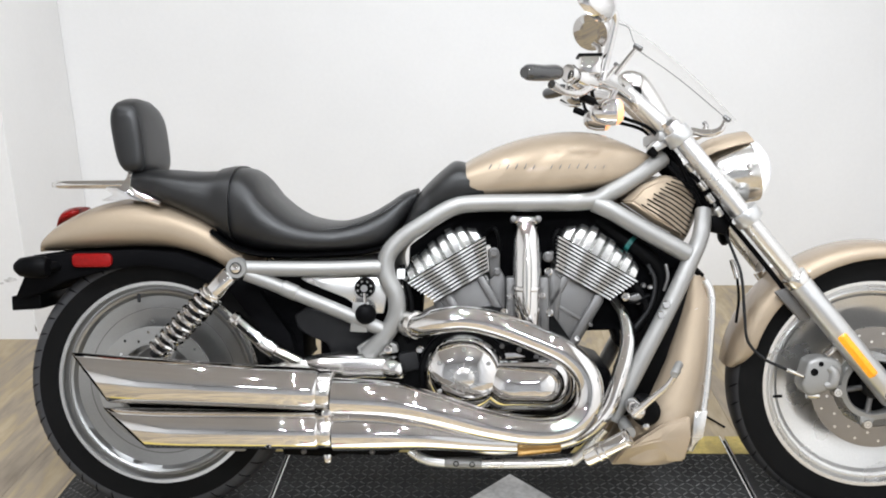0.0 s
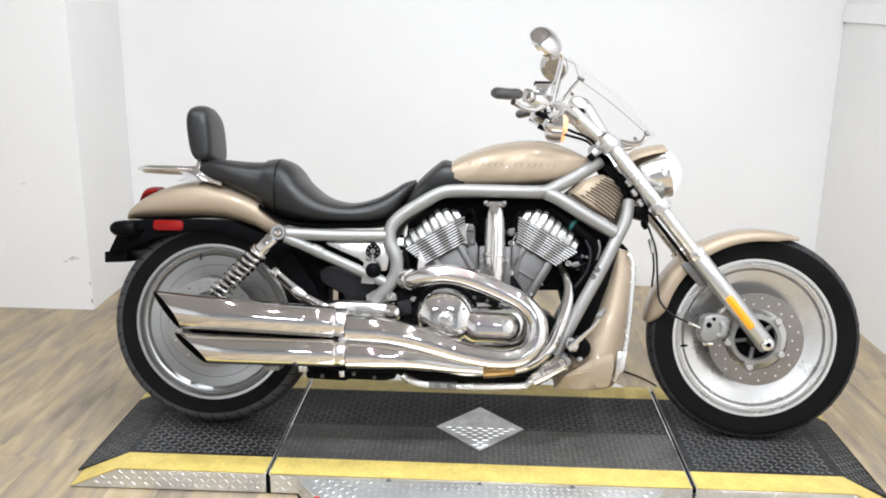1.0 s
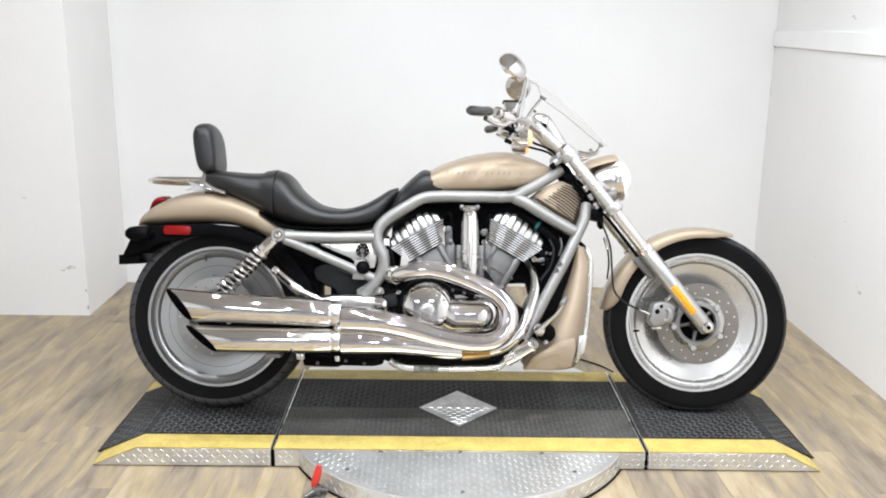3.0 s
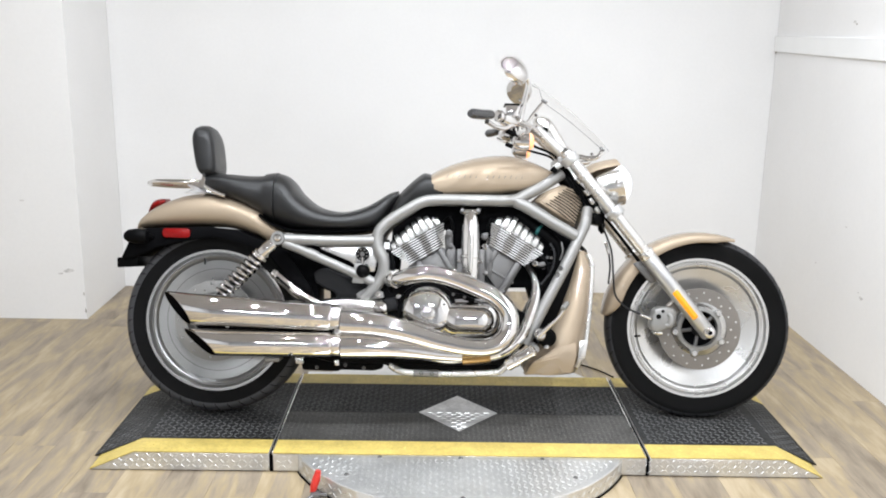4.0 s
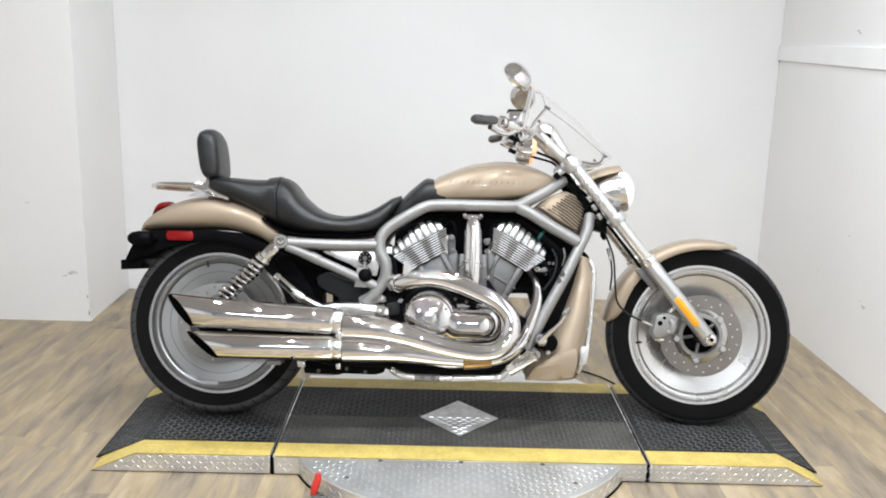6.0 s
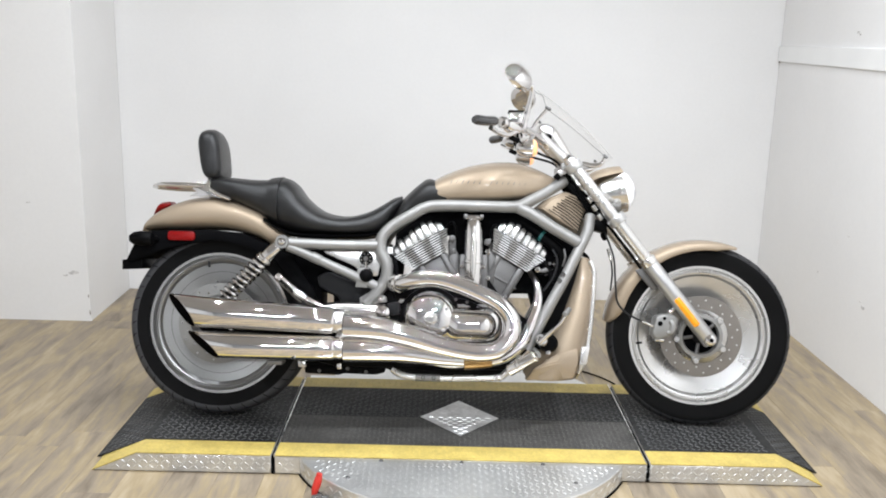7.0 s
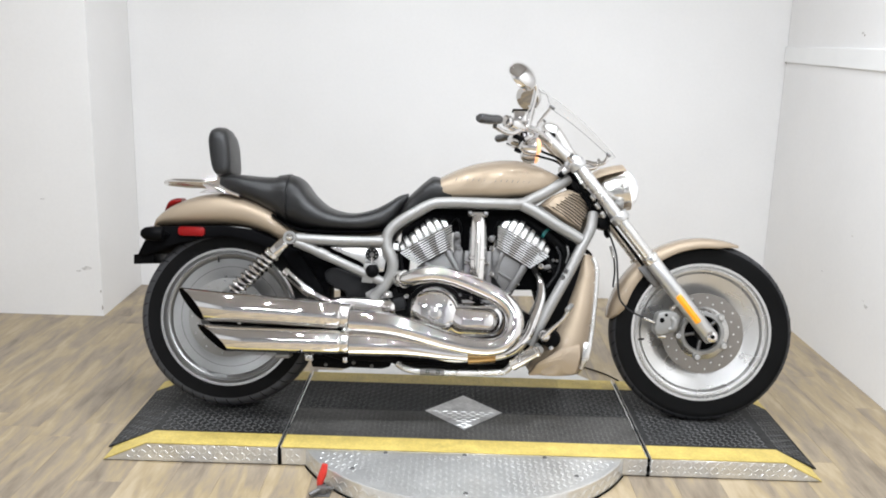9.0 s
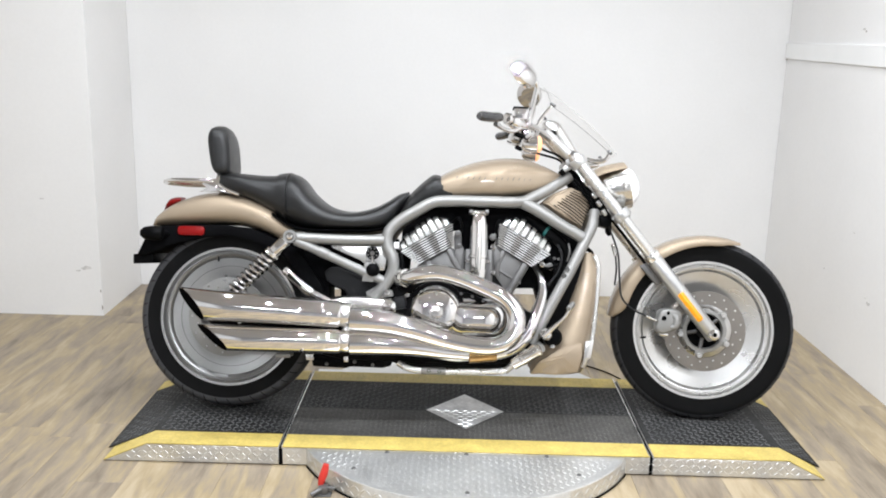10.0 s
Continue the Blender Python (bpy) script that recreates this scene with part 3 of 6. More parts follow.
def wheel(name, c, r_tyre, half, r_rim, label, dish=(0.38, 0.25, 0.1, 0.1), shoulder=0.3, mat=ALU, tread=TREADRUB):
    """A solid dished disc wheel: polished lip, stepped ring and brushed dish, with a tyre."""
    w = half
    face = [(r_rim + 0.004, w * 0.62), (r_rim + 0.004, -w * 0.62), (r_rim + 0.001, -w * 0.7), (r_rim - 0.014, -w * 0.68), (r_rim - 0.017, -w * 0.62), (r_rim - 0.021, -w * 0.5), (r_rim - 0.024, -w * 0.5),
            (r_rim - 0.028, -w * 0.55), (r_rim - 0.034, -w * 0.52), (r_rim - 0.042, -w * dish[0]), (r_rim - 0.075, -w * dish[1]), (0.15, -w * dish[2]), (0.11, -w * dish[3]), (0.07, -w * 0.35), (0.05, -w * 0.5), (0.0, -w * 0.5)]
    rim = part(name, lathe(face + [(0, w * 0.5), (0.07, w * 0.4), (0.15, w * 0.3), (r_rim - 0.05, w * 0.3), (r_rim - 0.02, w * 0.62)], c, 96, closed=True), mat, bike, label, 20)
    part("tyre", lathe([tyre_point(r_tyre, r_rim, w, k / 24) for k in range(25)], c, 96), RUBBER, rim, "black rubber road tyre", 50)
    part("tread", lathe([(q[0] + 0.0012, q[1] * 1.016) for q in (tyre_point(r_tyre, r_rim, w, shoulder + (1 - 2 * shoulder) * k / 40) for k in range(41))], c, 96), tread, rim, "tyre tread, greyed for the light on its crown", 50)
    bm = bmesh.new()
    line = []
    for i in range(7):
        rr, y = tyre_point(r_tyre, r_rim, w, shoulder + 0.015 + 0.17 * i / 6)
        a = 0.045 * i / 6
        line.append(((rr + 0.0004) * math.cos(a), y * 1.016, (rr + 0.0004) * math.sin(a)))
    sweep(bm, line, [0.0008, 0.0016, 0.002, 0.0021, 0.0021, 0.002, 0.0016], 6)
    me = mesh_of("tread_groove", bm, BLACK)
    for k in range(44):
        g = new("tread_groove", me)
        g.parent = rim
        g.matrix_basis = Matrix.Translation(c) @ Matrix.Rotation(2 * math.pi * k / 44, 4, "Y")
    part("lip", lathe([(r_rim + 0.003, -w * 0.705), (r_rim - 0.012, -w * 0.69), (r_rim - 0.012, -w * 0.672), (r_rim + 0.003, -w * 0.68)], c, 96, closed=True), POLISHED, rim, "polished rim lip", 25)
    a = 3.3 if name == "front_wheel" else 1.8
    rr = r_rim - 0.03
    p = Vector((c[0] + rr * math.cos(a), -w * 0.5, c[2] + rr * math.sin(a)))
    q = Vector((c[0] + (rr - 0.02) * math.cos(a), -w * 0.62, c[2] + (rr - 0.02) * math.sin(a)))
    part("valve", rod(p, q, 0.0038, 10), BLACK if name == "front_wheel" else DARK, rim)
    return rim


def brake_disc(rim, c, y, r_out, r_in, holes, rows=2, mat=STEEL, hole=POLISHED):
    d = part("brake_disc", lathe([(r_out, y), (r_out, y + 0.005), (r_in, y + 0.005), (r_in, y)], c, 72, closed=True), mat, rim, "drilled steel brake disc", 25)
    me = mesh_of("disc_hole", lathe([(0, -0.0006), (0.0032, -0.0006), (0.0036, 0.0008)], (0, 0, 0), 10), hole)
    for k in range(holes):
        a = 2 * math.pi * k / holes
        rr = r_in + (r_out - r_in) * (0.3 + 0.4 * (k % rows))
        h = new("disc_hole", me)
        h.parent = rim
        h.location = (c[0] + rr * math.cos(a), y, c[2] + rr * math.sin(a))
    return d


front = wheel("front_wheel", FA, 0.3285, 0.062, 0.256, "brushed aluminium disc front wheel", shoulder=0.2, mat=WHEEL, tread=DARKTREAD)
brake_disc(front, FA, -0.066, 0.146, 0.096, 30)
part("carrier", lathe([(0.08, -0.06), (0.078, -0.069), (0.066, -0.07), (0.063, -0.066), (0.063, -0.035), (0.08, -0.035)], FA, 64, closed=True), SATIN, front, "silver disc carrier ring")
part("hub_recess", lathe([(0, -0.046), (0.064, -0.045), (0.066, -0.04)], FA, 40), MATTE, front, "black hub recess")
part("hub", lathe([(0, -0.075), (0.022, -0.075), (0.026, -0.07), (0.028, -0.03), (0.064, -0.03)], FA, 40), DARK, front)
for k in range(5):
    a = radians(43 + 72 * k)
    u, v = Vector((math.cos(a), 0, math.sin(a))), Vector((-math.sin(a), 0, math.cos(a)))
    c = Vector(FA)
    part("hub_spoke", rod(c + u * 0.022 + Vector((0, -0.054, 0)), c + u * 0.067 + Vector((0, -0.06, 0)), 0.007, 10), CAST, front)
    arm = bmesh.new()
    o = [c + u * r + v * q for r, q in ((0.074, -0.017), (0.086, -0.015), (0.099, -0.009), (0.103, 0), (0.099, 0.009), (0.086, 0.015), (0.074, 0.017))]
    lo = [arm.verts.new(q + Vector((0, -0.056, 0))) for q in o]
    hi = [arm.verts.new(q + Vector((0, -0.07, 0))) for q in o]
    for i in range(7):
        arm.faces.new((lo[i], lo[(i + 1) % 7], hi[(i + 1) % 7], hi[i]))
    arm.faces.new(hi)
    bmesh.ops.bevel(arm, geom=[e for e in arm.edges if e.calc_length() < 0.05], offset=0.0015, segments=1, affect="EDGES")
    part("carrier_arm", arm, SATIN, front)
    part("disc_bolt", lathe([(0, -0.011), (0.0042, -0.011), (0.0048, -0.008), (0.0052, -0.011), (0.009, -0.011), (0.0105, -0.008), (0.0115, 0)], c + u * 0.088 + Vector((0, -0.07, 0)), 20), POLISHED, front)

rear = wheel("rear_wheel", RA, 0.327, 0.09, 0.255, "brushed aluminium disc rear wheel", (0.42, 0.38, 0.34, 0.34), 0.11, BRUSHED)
part("dish_ring", lathe([(0.185, -0.09 * 0.365), (0.184, -0.09 * 0.385), (0.182, -0.09 * 0.385), (0.181, -0.09 * 0.36)], RA, 72), CAST, rear)
brake_disc(rear, RA, -0.082, 0.143, 0.1, 26, 2, SATIN, CHROME)
part("hub", lathe([(0, -0.12), (0.03, -0.12), (0.034, -0.115), (0.04, -0.05), (0.09, -0.03)], RA, 40), CAST, rear)


# front fork, one leg and its clamps for each side
STEER = Matrix.Translation(FA) @ Matrix.Rotation(radians(-4.5), 4, Vector((-0.63, 0, 0.777))) @ Matrix.Translation(-Vector(FA))
front.matrix_basis = STEER


def fork_leg(s):
    y = 0.108 * s
    foot, knee, top = (0.874, -0.108, 0.32), (0.661, -0.108, 0.583), (0.376, -0.108, 0.933)
    foot, knee, top = (Vector((q[0], y, q[2])) for q in (foot, knee, top))
    d = (knee - foot).normalized()
    leg = part("fork_leg", rod(foot - d * 0.016, knee + d * 0.004, 0.0275, 24, 0.0275, 0.008), FORK, bike, "satin silver fork slider")
    part("dust_seal", rod(knee - d * 0.004, knee + d * 0.022, 0.0305, 24, 0.0295, 0.004), POLISHED, leg)
    part("fork_tube", rod(knee, top + d * 0.02, 0.0215, 24, 0.0215, 0.004), ALU, leg, "chromed fork tube")
    part("fork_cap", rod(top + d * 0.018, top + d * 0.03, 0.018, 6), CHROME, leg)
    part("axle_boss", lathe([(0, -0.036 * 1.0), (0.009, -0.036), (0.01, -0.033), (0.017, -0.031), (0.021, -0.026), (0.022, 0.02), (0, 0.02)] if s < 0 else [(0, 0.036), (0.017, 0.034), (0.022, 0.026), (0.022, -0.02), (0, -0.02)], foot, 24), CHROME, leg)
    if s < 0:
        part("axle_socket", lathe([(0, -0.0372), (0.0075, -0.0372), (0.0085, -0.034)], foot, 16), BLACK, leg)
    a, b = Vector((0.826, y, 0.369)), Vector((0.75, y, 0.463))
    if s < 0:
        bm = bmesh.new()
        sweep(bm, [a + Vector((0, -0.0265, 0)), a + d * 0.004 + Vector((0, -0.0275, 0)), b - d * 0.004 + Vector((0, -0.0275, 0)), b + Vector((0, -0.0265, 0))], [0.010, 0.0125, 0.0125, 0.010], 4, flat=0.5)
        bmesh.ops.bevel(bm, geom=bm.edges[:], offset=0.001, segments=1, affect="EDGES")
        part("reflector", bm, AMBER, leg, "amber side reflector")
    for at, size in ((0.541, 0.736), 0.034), ((0.382, 0.921), 0.032):
        c = Vector((at[0], y, at[1]))
        part("clamp_collar", rod(c - d * 0.016, c + d * 0.016, size, 24, size, 0.004), FORK, leg, "silver triple-clamp collar")
        e = Vector((-0.03, -s * 0.02, -0.012))
        part("pinch_bolt", rod(c + e + Vector((0, s * 0.03, 0)), c + e, 0.007, 10), CHROME, leg)
    return leg


for s in (-1, 1):
    fork_leg(s)
for q, h in (((0.55, 0.741), 0.015), ((0.374, 0.92), 0.013)):
    part("triple_clamp", box(q[0] - 0.035, q[0] + 0.025, -0.1, 0.1, q[1] - h, q[1] + h, 0.006), SATIN, bike, "silver triple clamp")
part("steering_head", rod((0.474, 0, 0.744), (0.358, 0, 0.887), 0.027, 24, 0.027, 0.005), BLACK, bike)
for x, z in ((0.417, 0.85), (0.447, 0.807), (0.465, 0.777), (0.485, 0.746), (0.518, 0.721)):
    part("steering_bolt", rod((x - 0.007, -0.075, z + 0.0095), (x + 0.007, -0.075, z - 0.0095), 0.0085, 12, 0.0085, 0.002), ALU, bike)
part("spring_boot", tube([(0.473, -0.06, 0.792), (0.501, -0.075, 0.737), (0.591, -0.085, 0.622), (0.653, -0.085, 0.543)], 0.006), BLACK, bike)


# fenders
def fender(name, c, r, a0, a1, half, drop0, drop1, label, steps=26):
    """A rounded mudguard round a wheel from angle a0 to a1, its sides drop0 to drop1 deep."""
    bm = bmesh.new()
    rings = []
    n = 16
    for i in range(steps + 1):
        f = i / steps
        a = radians(a0 + (a1 - a0) * f)
        taper = min(math.sin(math.pi / 2 * min(1.0, (f + 0.003) / 0.13)) ** 0.7, 1.0, ((1 - f) / 0.14 + 0.12))
        drop = (drop0 + (drop1 - drop0) * f) * min(1.0, 0.25 + 0.75 * taper)
        w = half * min(1.0, 0.6 + 0.4 * taper)
        ring = []
        for inner in (0, 1):
            for k in range(n + 1):
                b = math.pi * (k if not inner else n - k) / n
                y = -w * math.copysign(abs(math.cos(b)) ** 0.7, math.cos(b)) * (1 - 0.03 * inner)
                rr = r - drop + drop * math.sin(b) ** 0.6 - 0.0028 * inner
                ring.append(bm.verts.new((c[0] + rr * math.cos(a), y, c[2] + rr * math.sin(a))))
        rings.append(ring)
    m = len(rings[0])
    for p, q in zip(rings, rings[1:]):
        for k in range(m):
            bm.faces.new((p[k], p[(k + 1) % m], q[(k + 1) % m], q[k]))
    bm.faces.new(rings[0])
    bm.faces.new(rings[-1][::-1])
    return part(name, bm, PAINT, bike, label, 50)


guard = fender("front_fender", FA, 0.346, 173, 69, 0.078, 0.055, 0.028, "champagne painted front fender")
guard.matrix_basis = STEER
part("fender_bracket", prism([(0.612, 0.558), (0.652, 0.573), (0.689, 0.523), (0.698, 0.493), (0.674, 0.489), (0.643, 0.523)], -0.092, -0.082, 0.003), CAST, bike)

seat_r = loft([(-1.155, 0.655, 0.665, 0.05), (-1.132, 0.657, 0.701, 0.085), (-1.078, 0.659, 0.743, 0.105), (-0.988, 0.663, 0.777, 0.115),
               (-0.889, 0.666, 0.789, 0.12), (-0.809, 0.66, 0.778, 0.122), (-0.729, 0.637, 0.748, 0.125), (-0.679, 0.612, 0.716, 0.125), (-0.633, 0.611, 0.672, 0.122)], power=2.8, low=0.0, high=0.6)
part("rear_fender", seat_r, PAINT, bike, "champagne painted rear fender", 40)
# black liner under the rear fender, following the tyre
part("fender_liner", prism([(-1.143, 0.653), (-1.048, 0.66), (-0.889, 0.665), (-0.789, 0.657), (-0.689, 0.618), (-0.608, 0.582), (-0.527, 0.464), (-0.501, 0.384), (-0.575, 0.383), (-0.607, 0.482), (-0.668, 0.561), (-0.768, 0.609), (-0.868, 0.629), (-0.967, 0.616), (-1.067, 0.59), (-1.122, 0.563), (-1.165, 0.549), (-1.189, 0.552)], -0.112, 0.112, 0.004), MATTE, bike, "black plastic inner fender")
tail = part("tail_light", loft([(-1.122, 0.711, 0.728, 0.03), (-1.106, 0.722, 0.758, 0.045), (-1.082, 0.731, 0.766, 0.05), (-1.06, 0.745, 0.766, 0.04)]), RED, bike, "red tail light lens")
for s in (-1, 1):
    xa, xb, za, zb = -1.043, -0.948, 0.625, 0.657
    e = 0.011
    pill = [(cx + e * math.cos(a), cz + e * math.sin(a)) for cx, cz, a0 in ((xb - e, zb - e, 0), (xa + e, zb - e, 1), (xa + e, za + e, 2), (xb - e, za + e, 3)) for a in (math.pi / 2 * (a0 + k / 4) for k in range(5))]
    part("rear_reflector", prism(pill, -0.122 if s < 0 else 0.111, -0.111 if s < 0 else 0.122, 0.003), RED, bike, "red side reflector")
    c = (-1.106, -0.15, 0.628)
    sig = part("rear_signal", lathe([(0, -0.06), (0.012, -0.058), (0.022, -0.045), (0.026, -0.02), (0.026, 0.012), (0.02, 0.02), (0, 0.022)], (c[0] + 0.0, 0.15 * s, c[2]), 24, "x"), BLACK, bike, "black bullet turn signal")
    part("signal_stem", rod((c[0] + 0.005, 0.15 * s, c[2]), (c[0] + 0.03, 0.09 * s, c[2] - 0.002), 0.012, 12), BLACK, sig)
part("plate_bracket", prism([(-1.211, 0.552), (-1.138, 0.557), (-1.138, 0.521), (-1.21, 0.517)], -0.09, 0.09, 0.003), BLACK, bike, "black licence plate bracket")
part("bracket_bolt", lathe([(0, -0.003), (0.004, -0.003), (0.005, 0)], (-1.177, -0.09, 0.555), 10), CHROME, bike)

# seat, its strap, the backrest and the rack
S = [(-0.922, 0.793, 0.836, 0.085), (-0.9, 0.785, 0.857, 0.105), (-0.834, 0.769, 0.857, 0.125), (-0.763, 0.738, 0.852, 0.135), (-0.707, 0.705, 0.853, 0.14),
     (-0.664, 0.676, 0.859, 0.15), (-0.632, 0.662, 0.857, 0.157), (-0.604, 0.655, 0.836, 0.163), (-0.57, 0.651, 0.792, 0.168), (-0.505, 0.65, 0.744, 0.17), (-0.422, 0.652, 0.727, 0.165),
     (-0.35, 0.655, 0.743, 0.15), (-0.298, 0.666, 0.77, 0.128), (-0.258, 0.717, 0.796, 0.105), (-0.225, 0.764, 0.807, 0.075)]
seat = part("seat", loft(S, power=3.0, low=0.1, high=0.55), LEATHER, bike, "black leather two-up seat")
strap = [(x, zb - 0.003, zt + 0.005, w + 0.009) for x, zb, zt, w in spline(S, 8) if -0.696 < x < -0.655]
part("seat_strap", loft(strap, power=3.0, low=0.1, high=0.55, steps=1), LEATHER, seat, "black leather seat strap")
for s in (-1, 1):
    # stitched seam where the seat's side panel meets its top
    seam = [(x, s * w * 0.86, zt - (zt - zb) * f) for (x, zb, zt, w), f in zip(S[8:14], (0.24, 0.24, 0.2, 0.17, 0.16, 0.2))]
    part("seat_seam", tube(seam, 0.0016, 6, 8), LEATHER, seat, "raised black seam")
part("seat_base", loft([(x, zb - 0.008, zb + 0.012, w * 0.97) for x, zb, zt, w in S[4:13]], power=4), BLACK, seat)
bib = loft([(-0.263, 0.691, 0.711, 0.09), (-0.228, 0.711, 0.784, 0.115), (-0.192, 0.737, 0.826, 0.12), (-0.157, 0.763, 0.855, 0.128), (-0.123, 0.774, 0.872, 0.131), (-0.083, 0.78, 0.867, 0.131)], power=2.6, low=0, high=0.8, belly=4.5)
# its front seam slants forward towards the frame
for v in bib.verts:
    v.co.x += 0.45 * (0.835 - v.co.z) * max(0.0, min(1.0, (v.co.x + 0.18) / 0.09))
part("tank_bib", bib, LEATHER, bike, "black leather tank panel")
pad = bmesh.new()
PADS = [(-0.104, 0.5), (-0.102, 0.72), (-0.096, 0.86), (-0.086, 0.94), (-0.07, 0.985), (-0.03, 1.0), (0.03, 1.0), (0.07, 0.985), (0.086, 0.94), (0.096, 0.86), (0.102, 0.72), (0.104, 0.5)]
# its outline: a rounded slab, narrower at its foot, that leans back a little
PO = []
for k in range(44):
    c, v = math.cos(2 * math.pi * k / 44), math.sin(2 * math.pi * k / 44)
    c, v = (math.copysign(abs(q) ** 0.6, q) for q in (c, v))
    PO.append(np.array((-0.912 - 0.0115 * v + 0.0385 * (1 + 0.05 * v) * c, 0.9385 + 0.093 * v)))
pc = sum(PO) / len(PO)


def pad_point(q, y, k):
    """A point of the pad: its outline drawn in by k, its top rounded off towards the ends."""
    z = pc[1] + (q[1] - pc[1]) * (0.4 + 0.6 * k)
    return (pc[0] + (q[0] - pc[0]) * k, y, 0.848 + (z - 0.848) * (1 - 0.15 * (abs(y) / 0.102) ** 2.4))


rings = [[pad.verts.new(pad_point(q, y, k)) for q in PO] for y, k in PADS]
for a, b in zip(rings, rings[1:]):
    for k in range(len(a)):
        pad.faces.new((a[k], a[(k + 1) % len(a)], b[(k + 1) % len(a)], b[k]))
pad.faces.new(rings[0])
pad.faces.new(rings[-1][::-1])
backrest = part("backrest", pad, LEATHER, bike, "black leather passenger backrest pad", 50)
welt = [pad_point(PO[k % 44], -0.088, 0.925) for k in range(36, 54)]
part("welt", tube(welt, 0.0018, 2, 8), LEATHER, backrest, "sewn leather welt")
for s in (-1, 1):
    part("backrest_upright", tube([(-0.916, 0.06 * s, 0.936), (-0.909, 0.07 * s, 0.87), (-0.912, 0.092 * s, 0.821), (-0.878, 0.108 * s, 0.794), (-0.826, 0.118 * s, 0.774)], 0.0075), CHROME, backrest, "chromed backrest upright")
    part("rack_bracket", prism([(-0.975, 0.782), (-0.945, 0.796), (-0.965, 0.81), (-0.955, 0.818), (-0.928, 0.815), (-0.913, 0.836), (-0.9, 0.836), (-0.904, 0.808), (-0.88, 0.794), (-0.853, 0.776), (-0.903, 0.783)], 0.1 * s - 0.006, 0.1 * s + 0.006, 0.002), CHROME, bike, "chrome rack bracket")
za = 0.8215
rack = part("luggage_rack", tube([(-0.919, -0.095, za), (-0.991, -0.1, za), (-1.062, -0.098, za), (-1.096, -0.07, za), (-1.127, 0.0, za), (-1.096, 0.07, za), (-1.062, 0.098, za), (-0.991, 0.1, za), (-0.919, 0.095, za)], 0.0095), CHROME, bike, "chromed luggage rack")
for y in (-0.05, 0.0, 0.05):
    part("rack_bar", rod((-0.954, y, za), (-1.117, y, za), 0.006, 10), CHROME, rack)

# main frame
for s in (-1, 1):
    def m(q, s=s):
        return (q[0], abs(q[1]) * s, q[2])
    tubes = (
        ("frame_rail", [(-0.339, -0.15, 0.422), (-0.3, -0.155, 0.46), (-0.271, -0.155, 0.509), (-0.268, -0.155, 0.558), (-0.289, -0.15, 0.603), (-0.288, -0.145, 0.65), (-0.255, -0.14, 0.69), (-0.195, -0.138, 0.729), (-0.138, -0.135, 0.761), (-0.083, -0.133, 0.77), (0.045, -0.13, 0.771), (0.174, -0.125, 0.773), (0.224, -0.115, 0.792), (0.286, -0.095, 0.827), (0.358, -0.06, 0.873)], 0.0205),
        ("seat_rail", [(-0.623, -0.18, 0.626), (-0.558, -0.172, 0.624), (-0.443, -0.16, 0.622), (-0.303, -0.15, 0.624)], 0.018),
        ("frame_brace", [(-0.611, -0.178, 0.613), (-0.558, -0.172, 0.592), (-0.507, -0.168, 0.57), (-0.402, -0.16, 0.525), (-0.292, -0.155, 0.477)], 0.0165),
        ("front_brace", [(0.188, -0.125, 0.769), (0.233, -0.128, 0.748), (0.313, -0.132, 0.7), (0.402, -0.136, 0.65)], 0.021),
        ("down_tube", [(0.451, -0.07, 0.749), (0.439, -0.1, 0.695), (0.411, -0.13, 0.642), (0.358, -0.15, 0.535), (0.294, -0.165, 0.415), (0.223, -0.175, 0.276)], 0.0195),
        ("lower_rail", [(-0.241, -0.15, 0.194), (-0.211, -0.155, 0.177), (-0.161, -0.16, 0.169), (-0.044, -0.165, 0.169), (0.112, -0.17, 0.175), (0.15, -0.172, 0.189), (0.207, -0.175, 0.255)], 0.0115),
    )
    for name, pts, r in tubes:
        part(name, tube([m(q) for q in pts], r, 6, 16), ALU if name == "lower_rail" else SATIN, bike, "satin silver frame tube")
    part("rail_joint", rod(m((-0.529, -0.17, 0.581)), m((-0.496, -0.167, 0.566)), 0.0185, 16, 0.0185, 0.002), SATIN, bike)
    part("frame_lug", prism([(-0.362, 0.439), (-0.32, 0.465), (-0.268, 0.446), (-0.264, 0.427), (-0.323, 0.418), (-0.352, 0.417)], 0.14 * s - 0.015, 0.14 * s + 0.015, 0.004), SATIN, bike)
    for q in ((0.345, -0.172, 0.539), (0.334, -0.173, 0.516)):
        part("frame_bolt", lathe([(0, 0.004 * s), (0.007, 0.004 * s), (0.009, 0)], (q[0], abs(q[1]) * s, q[2]), 14), CHROME, bike)

# fuel tank cover
T = [(-0.123, 0.784, 0.87, 0.127), (-0.084, 0.782, 0.894, 0.133), (-0.022, 0.783, 0.921, 0.138), (0.05, 0.786, 0.941, 0.14), (0.132, 0.789, 0.951, 0.138), (0.204, 0.799, 0.946, 0.13), (0.266, 0.821, 0.926, 0.112), (0.313, 0.848, 0.904, 0.082), (0.342, 0.865, 0.888, 0.045)]
T = [(x, zb, zt - 0.011, w) for x, zb, zt, w in T]
tank = part("tank_cover", loft(T, n=26, power=2.5, low=0.0, high=0.75, steps=8, belly=4.5), PAINT, bike, "champagne painted tank cover with small chrome emblem", 50)
part("tank_trim", loft([(x, zb - 0.007, zb + 0.003, w - 0.004) for x, zb, zt, w in T], power=6, low=0, high=0), BLACK, tank)


